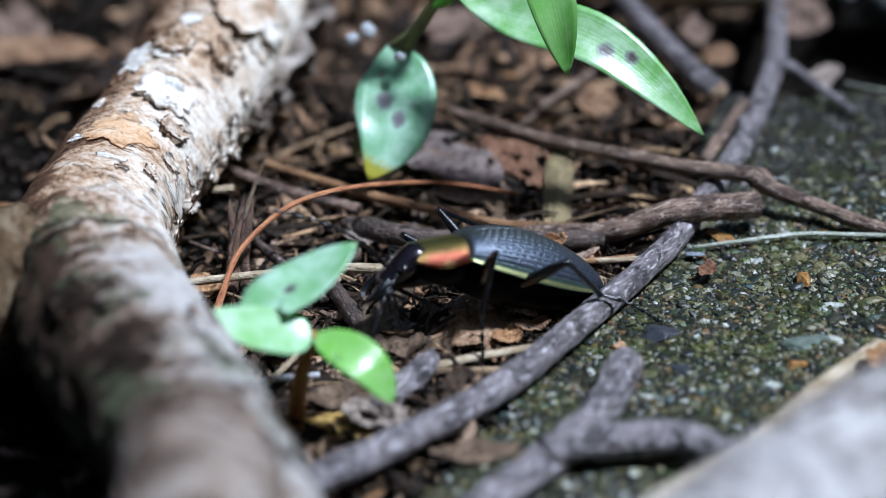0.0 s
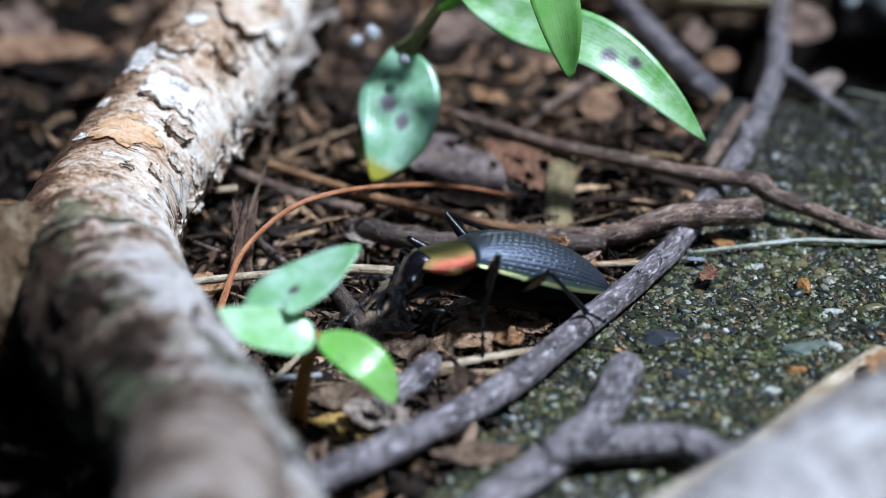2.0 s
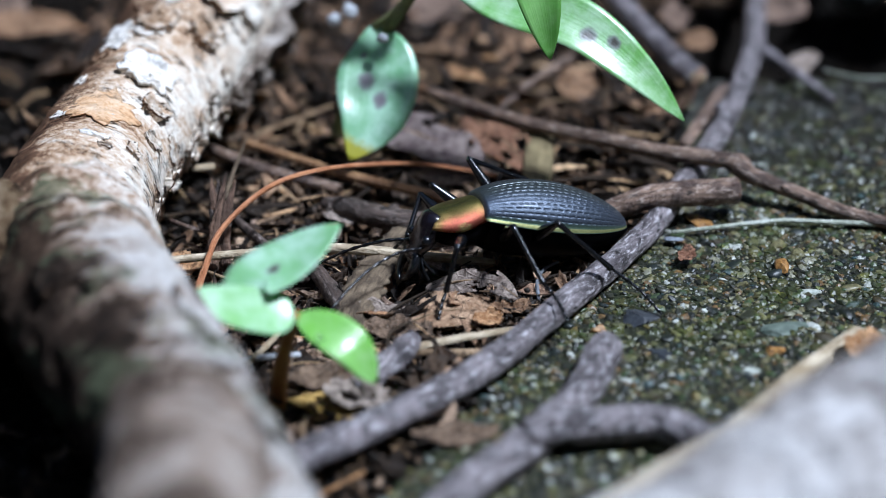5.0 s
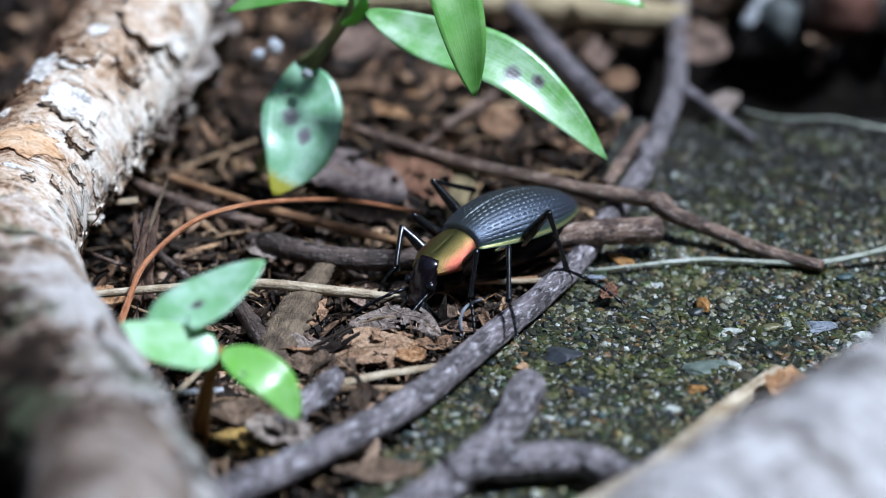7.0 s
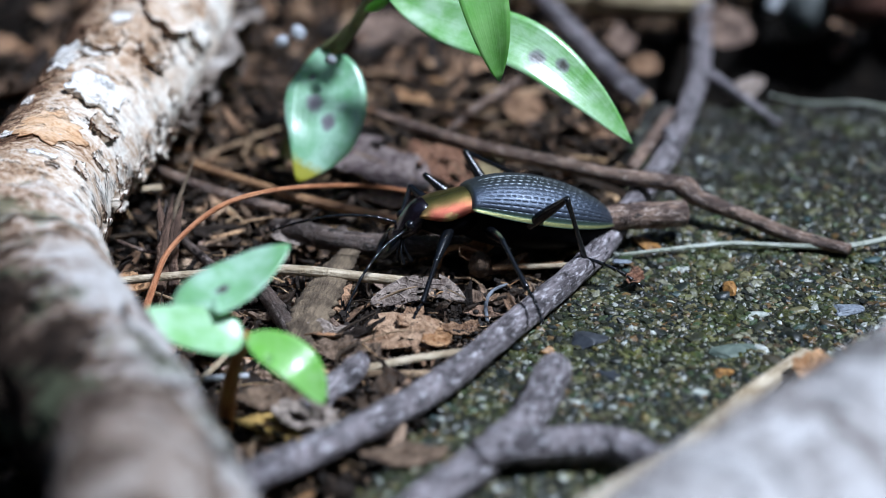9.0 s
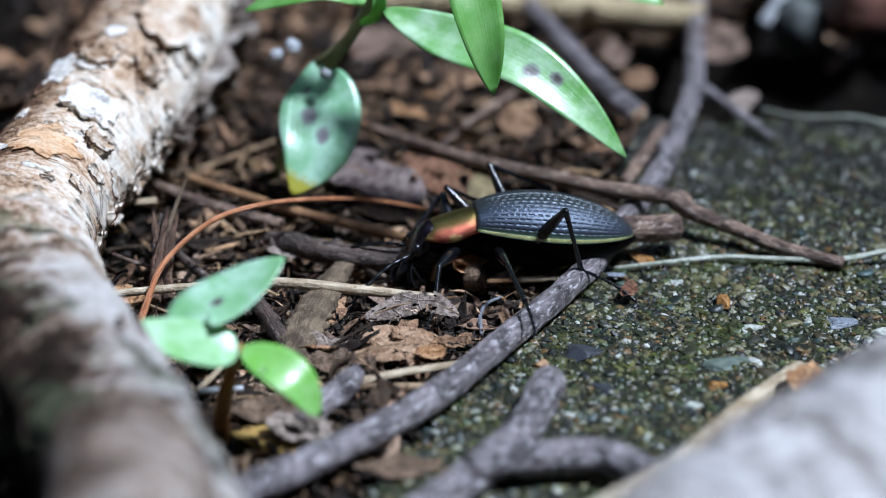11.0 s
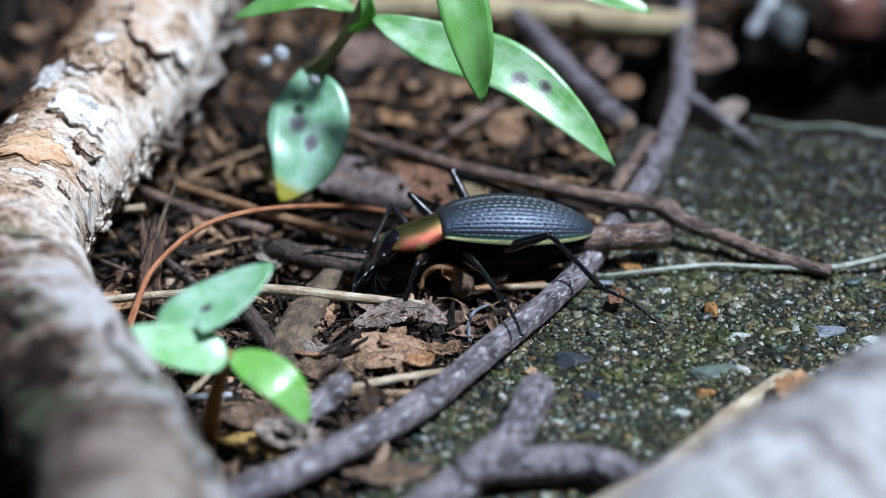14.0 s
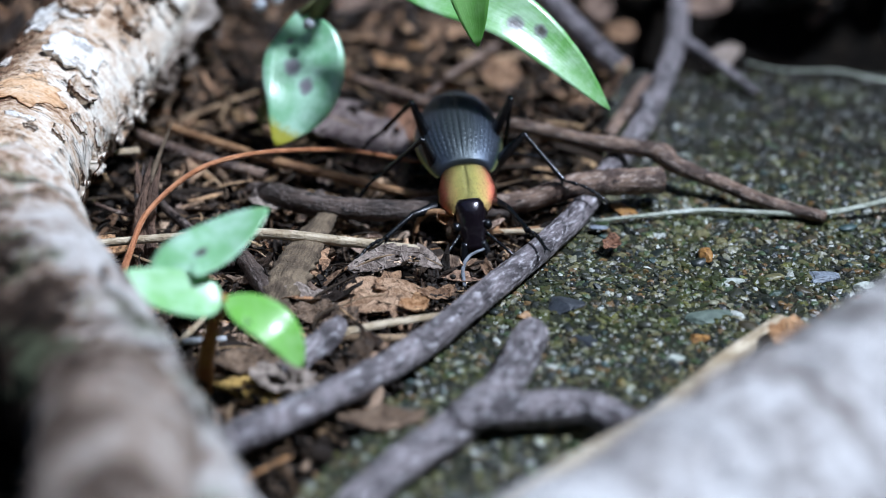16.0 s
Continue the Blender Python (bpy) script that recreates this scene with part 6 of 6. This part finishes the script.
# ---- movement ----
BODY = [  # t, x, y, lift, heading, pitch (nose down +), roll
    (0, -5, -23.4, 2.9, 205, -22, 0), (0.5, -4.9, -23.4, 3.1, 206, -24, 0), (1, -4.4, -22.8, 3.3, 208, -26, 0), (1.5, -5, -22.3, 1.8, 204, -12, 0),
    (2, -4.5, -23.5, 2.7, 206, -20, 0), (2.5, -4.5, -22.6, 2.7, 204, -20, 0), (3, -4.6, -22.8, 2.9, 205, -22, 0), (3.2, -4.3, -22.2, 3.2, 206, -25, 0),
    (5.3, 0.1, -14.5, 1.6, 202, -10, 0), (5.5, 0.2, -15.8, 1.9, 206, -13, 0), (6, 2.3, -12.7, 2, 210, -13, 0), (6.5, 3.5, -11.7, 1.7, 217, -11, 0),
    (7, 7, -8.2, 0.5, 225, 1, 0), (7.5, 3.7, -5.1, 2.2, 203, -16, 0), (8, 2.6, -8.2, 2.2, 196, -15, 0), (8.2, 3.1, -8.6, 2.5, 201, -18, 0),
    (10.5, 6.1, -5.9, 0.5, 185, 9, 0), (11, 6.7, -6.8, 0.8, 188, -3, 0), (11.5, 6.7, -6.5, 0.7, 187, -2, 0), (12, 7.2, -6, 0.7, 187, -1, 0),
    (12.5, 7.5, -8.1, 0.5, 194, 4, 0), (13, 6.5, -6.4, 1, 188, -4, 0), (13.5, 3.9, -6.1, 0.7, 189, -2, 0), (14, 4.2, -6, 0.7, 192, -1, 0),
    (14.5, 2.1, -7.9, 0.5, 207, 8, 0), (15, 7, -8, 0.5, 233, 1, 0), (15.5, 5.6, -4.7, 0.5, 254, 13, 0), (16, 4.6, -0.4, 0.5, 275, 9, 0),]
HEAD_ROWS = [(0, 0, 46), (0.5, 0, 44), (1, 0, 50), (1.5, 0, 54), (2, 0, 58), (3.2, 0, 55), (5.3, 5, 60), (6.5, 5, 58), (7, 0, 50), (7.5, 0, 38), (8, 0, 40), (8.2, 0, 48), (10.5, 0, 48), (12, 0, 52), (12.5, 5, 55), (13, 0, 36), (13.5, 0, 30), (14, 0, 42), (14.5, 0, 48), (15, 0, 45), (16, 0, 42)]      # t, turn left +, nod down +
ANT_ROWS = [(0, 25, 30, -20, -62), (0.5, 25, 25, -20, -60), (1, 20, -20, -20, -30), (1.5, 30, -30, -35, -20), (3.2, 30, -32, -35, -20), (5.5, 20, -40, -40, -20), (6.5, 10, -25, -40, -10), (7, 10, -15, -35, -15), (7.5, 15, -25, -30, -20), (8.2, 25, 5, -30, -35), (10.5, 20, -10, -25, -25), (12, 25, -8, -20, -40), (12.5, 20, 0, -40, -10), (13.5, 25, 10, -20, -52), (14.5, 20, 10, -40, 0), (16, 40, 0, -40, 0)]   # t, left turn, left nod, right turn, right nod
REST = {"fore": (11.0, 6.5), "mid": (1.0, 13.0), "hind": (-10.0, 12.5)}
FEET = {  # where a claw stands: t, x, y, z
    ("fore", "left"): [
        (0, -10, -25.5, 0.3), (1, -10.4, -26.1, 0.3), (2, -9.5, -26.4, 0.3), (2.5, -10, -26, 0.3), (3.2, -10, -26.7, 0.3), (5.3, -6.5, -27.4, 0.3),
        (5.5, -3.6, -26.8, 0.3), (6, -1.4, -27.3, 0.3), (6.5, 2.9, -26.5, 0.3), (7, 5.6, -22.2, 1), (7.5, 4.7, -21.5, 0.3), (8, -4.8, -22.7, 0.3),
        (8.2, -4.8, -23.7, 0.3), (10.5, -2.9, -22.5, 0.3), (11, -2.1, -22.1, 0.3), (11.5, -2.5, -22.5, 0.3), (12, -1.6, -22, 0.3), (12.5, 1.1, -19.9, 0.3),
        (13, 0.8, -20.3, 0.3), (13.5, -4.4, -20, 0.3), (14, -4.5, -20.2, 0.3), (14.5, 0, -22.3, 0.3), (15, 6.5, -20.3, 0.5), (15.5, 10.2, -26.5, 3.6),
        (16, 15, -23.6, 3.6),],
    ("mid", "left"): [
        (0, -3.8, -31.4, 0.5), (1, -4, -31.4, 0.5), (2, -4, -30.9, 0.5), (2.5, -4.1, -30.6, 0.5), (3.2, -4.1, -31.2, 0.5), (5.3, 7.7, -31.1, 3.6),
        (5.5, 7.5, -30.6, 3.6), (6, 6.9, -32.4, 3.6), (6.5, 11.3, -29.7, 1.5), (7, 10, -27.4, 3.6), (7.5, 10, -27.9, 3.6), (8, 10, -28, 3.6),
        (8.2, 10.1, -27.6, 3.6), (10.5, 9.7, -28.2, 3.6), (11, 9.9, -28, 3.6), (11.5, 9.9, -28.1, 3.6), (12, 10.1, -27.9, 3.6), (12.5, 10.3, -28.3, 3.6),
        (13, 10.4, -28.6, 3.6), (13.5, 10.3, -27.1, 3.6), (14, 10, -27.7, 3.6), (14.5, 10.2, -27.5, 3.6), (15, 16.1, -25.8, 0.8), (15.5, 18.3, -18.9, 0.8),
        (16, 20.7, -6.9, 3.5),],
    ("hind", "left"): [
        (0, 15.2, -23.3, 0.5), (1, 13.6, -28, 0.5), (2, 13.1, -28.7, 0.5), (2.5, 12.8, -28.3, 0.5), (3.2, 12.9, -28.7, 0.5), (5.3, 17.7, -24.8, 0.5),
        (5.5, 17.3, -25.5, 0.5), (6, 20.5, -20.9, 0.5), (6.5, 20, -21, 0.5), (7, 22.5, -14.1, 0.5), (7.5, 22.2, -14.1, 0.5), (8, 21.9, -14.2, 0.5),
        (8.2, 21.9, -14, 0.5), (10.5, 21.8, -13.9, 0.5), (11, 21.9, -14.5, 0.5), (11.5, 21.9, -14.3, 0.5), (12, 21.7, -14.1, 0.5), (12.5, 19.9, -9.5, 1),
        (13, 25.2, -17.9, 0.5), (13.5, 24.9, -17.8, 0.5), (14, 25.2, -17.3, 0.5), (14.5, 24.7, -17.4, 0.5), (15, 24.8, -17, 0.5), (15.5, 25.2, 2, 4.5),
        (16, 15.6, 6, 2),],
    ("fore", "right"): [
        (0, -16.8, -22.3, 0.5), (1.5, -17.3, -21.2, 0.5), (3.2, -15.9, -21.2, 0.5), (5.3, -12.2, -13, 0.5), (6, -10.4, -13.4, 1), (6.5, -8.7, -13.2, 1),
        (7, -5.2, -14, 1), (7.5, -8.4, -3.7, 0.5), (8.2, -8.8, -6.7, 0.5), (11, -5, -2.4, 0.5), (12.5, -4.6, -4.9, 0.5), (13.5, -7.9, -1.9, 0.5),
        (14.5, -10.3, -7.5, 0.5), (15, -5.9, -17.1, 0.5), (15.5, -6, -15.9, 0.5), (16, -9.3, -19.1, 1),],
}


def value(rows, t, ease=False):
    """Values at t on a line through the rows that never overshoots; ease: at rest at each row."""
    rows = sorted(rows)
    if t <= rows[0][0]:
        return np.array(rows[0][1:], float)
    for i in range(len(rows) - 1):
        a, b = rows[i], rows[i + 1]
        if t <= b[0]:
            h = b[0] - a[0]
            u = (t - a[0]) / h
            pa, pb = np.array(a[1:], float), np.array(b[1:], float)
            slope = (pb - pa) / h

            def tangent(k):
                if ease or k <= 0 or k >= len(rows) - 1:
                    return pa * 0
                p, q, r = (np.array(rows[n][1:], float) for n in (k - 1, k, k + 1))
                s, e = (q - p) / (rows[k][0] - rows[k - 1][0]), (r - q) / (rows[k + 1][0] - rows[k][0])
                return np.where(s * e > 0, 2 * s * e / np.where(s * e > 0, s + e, 1), 0)
            return (2 * u ** 3 - 3 * u * u + 1) * pa + (u ** 3 - 2 * u * u + u) * h * tangent(i) + (3 * u * u - 2 * u ** 3) * pb + (u ** 3 - u * u) * h * tangent(i + 1)
    return np.array(rows[-1][1:], float)


def body_pose(t):
    x, y, z, h, p, r = value(BODY, t)
    return pose(x * MM, y * MM, (z + 0.3) * MM, r + 6, p, h)


def aim(origin, target, up):
    """A pose at origin whose +x looks at target with +z near up."""
    x = (target - origin).normalized()
    y = up.cross(x).normalized()
    return Matrix.Translation(origin) @ Matrix((x, y, x.cross(y))).transposed().to_4x4()


def leg_poses(coxa, fl, tl, rl, foot, out, up, splayed, level=None):
    """Thigh, shin and foot poses in the beetle's space for a claw at foot; up is the world's up there. The wider the leg reaches, the flatter its foot lies (level 1: flat)."""
    way = foot - coxa
    flat = way - up * way.dot(up)
    if level is None:
        level = 0.30 + 0.65 * min(1.0, max(0.0, (flat.length / (fl + tl + rl) - 0.35) / 0.4))
    ankle = foot - flat.normalized() * rl * level + up * rl * math.sqrt(1 - level * level) * 0.97
    far = (ankle - coxa).length
    if far > (fl + tl) * 0.985:
        ankle = coxa + (ankle - coxa) * ((fl + tl) * 0.985 / far)
    d = ankle - coxa
    reach = max(d.length, abs(tl - fl) * 1.05 + 0.0012)
    d = d.normalized() * reach
    a = math.acos(max(-1, min(1, (fl * fl + reach * reach - tl * tl) / (2 * fl * reach))))
    side = d.cross(up)
    side = side.normalized()
    k = Matrix.Rotation(a, 3, side) @ d.normalized() * fl
    lean = max((Matrix.Rotation(radians(w), 3, d.normalized()) for w in (-splayed, splayed)), key=lambda m: (m @ k).dot(out))
    knee = coxa + lean @ k
    high = lean @ side.cross(d).normalized()
    ankle = coxa + d
    return aim(coxa, knee, high), aim(knee, ankle, high), aim(ankle, foot, up)


STANCE = {  # how far a knee leans out, in degrees, and how flat the foot lies: t, lean, level
    ("mid", "right"): [(0, 46, 0.6), (14.5, 46, 0.6), (15.5, 22, 0.6), (16, 18, 0.6)],
    ("hind", "right"): [(0, 46, 0.6), (14.5, 46, 0.6), (15.5, 22, 0.6), (16, 18, 0.6)],
    ("hind", "left"): [(0, 36, 0.86), (5.5, 34, 0.86), (6.0, 18, 0.93), (16, 14, 0.93)]}
LEAF_ROWS = [  # the scrap that the beetle pulls up and drops: t, x, y, z, tilt, bank, turn
    (0, -2.2, -21.6, 1.7, 4, 0, -14), (7.1, -2.2, -21.6, 1.7, 4, 0, -14), (7.3, -2.2, -19.5, 3.4, 40, 30, -8), (7.45, -2.6, -17.5, 4.6, 62, 62, 8), (7.6, -1.6, -17.2, 4.4, 56, 35, 4),
    (7.7, -3.0, -17.8, 2.8, 34, 0, 0), (8.2, -2.6, -18.0, 2.2, 22, 0, 4), (10.3, -2.6, -18.6, 1.6, 4, 0, 0), (16, -2.6, -18.6, 1.6, 4, 0, 0)]


def motions():
    times = [i * 0.1 for i in range(161)]
    walk(torn_leaf, [(t, pose(x * MM, y * MM, z * MM, a, b, c)) for t in times for x, y, z, a, b, c in [value(LEAF_ROWS, t)]])
    walk(beetle, [(t, body_pose(t)) for t in times])
    hr, ar = [], {"left": [], "right": []}
    for t in times:
        turn, nod = value(HEAD_ROWS, t)
        hm = pose(8.4 * MM, 0, 4.5 * MM, 0, nod, turn)
        hr.append((t, hm))
        lt, ln, rt, rn = value(ANT_ROWS, t)
        ar["left"].append((t, hm @ pose(3.1 * MM, 1.55 * MM, 0.25 * MM, 0, ln, lt)))
        ar["right"].append((t, hm @ pose(3.1 * MM, -1.55 * MM, 0.25 * MM, 0, rn, rt)))
    walk(beetle_head, hr)
    for side in ("left", "right"):
        walk(antennae[side], ar[side])
    for (kind, side), (fem, shin, tars) in beetle_legs.items():
        s = 1 if side == "left" else -1
        (cx, cy, cz), fl, tl, rl = LEGS[kind]
        coxa = V(cx, s * cy, cz)
        out = Vector(({"fore": 0.5, "mid": 0.2, "hind": 0.1}[kind], s, 0))
        fr, sr, tr = [], [], []
        for t in times:
            bp = body_pose(t)
            inv = bp.inverted()
            up = (inv.to_3x3() @ Vector((0, 0, 1))).normalized()
            if (kind, side) in FEET:
                foot = inv @ V(*value(FEET[kind, side], t, True))
            else:
                w = bp @ V(REST[kind][0], s * REST[kind][1], 0)
                foot = inv @ Vector((w.x, w.y, 0.0005))
            splayed, level = value(STANCE[kind, side], t) if (kind, side) in STANCE else (14 if side == "left" else 50, None)
            a, b, c = leg_poses(coxa, fl * MM, tl * MM, rl * MM, foot, out, up, splayed, level)
            fr.append((t, a))
            sr.append((t, b))
            tr.append((t, b.inverted() @ c))
        walk(fem, fr)
        walk(shin, sr)
        walk(tars, tr)


motions()
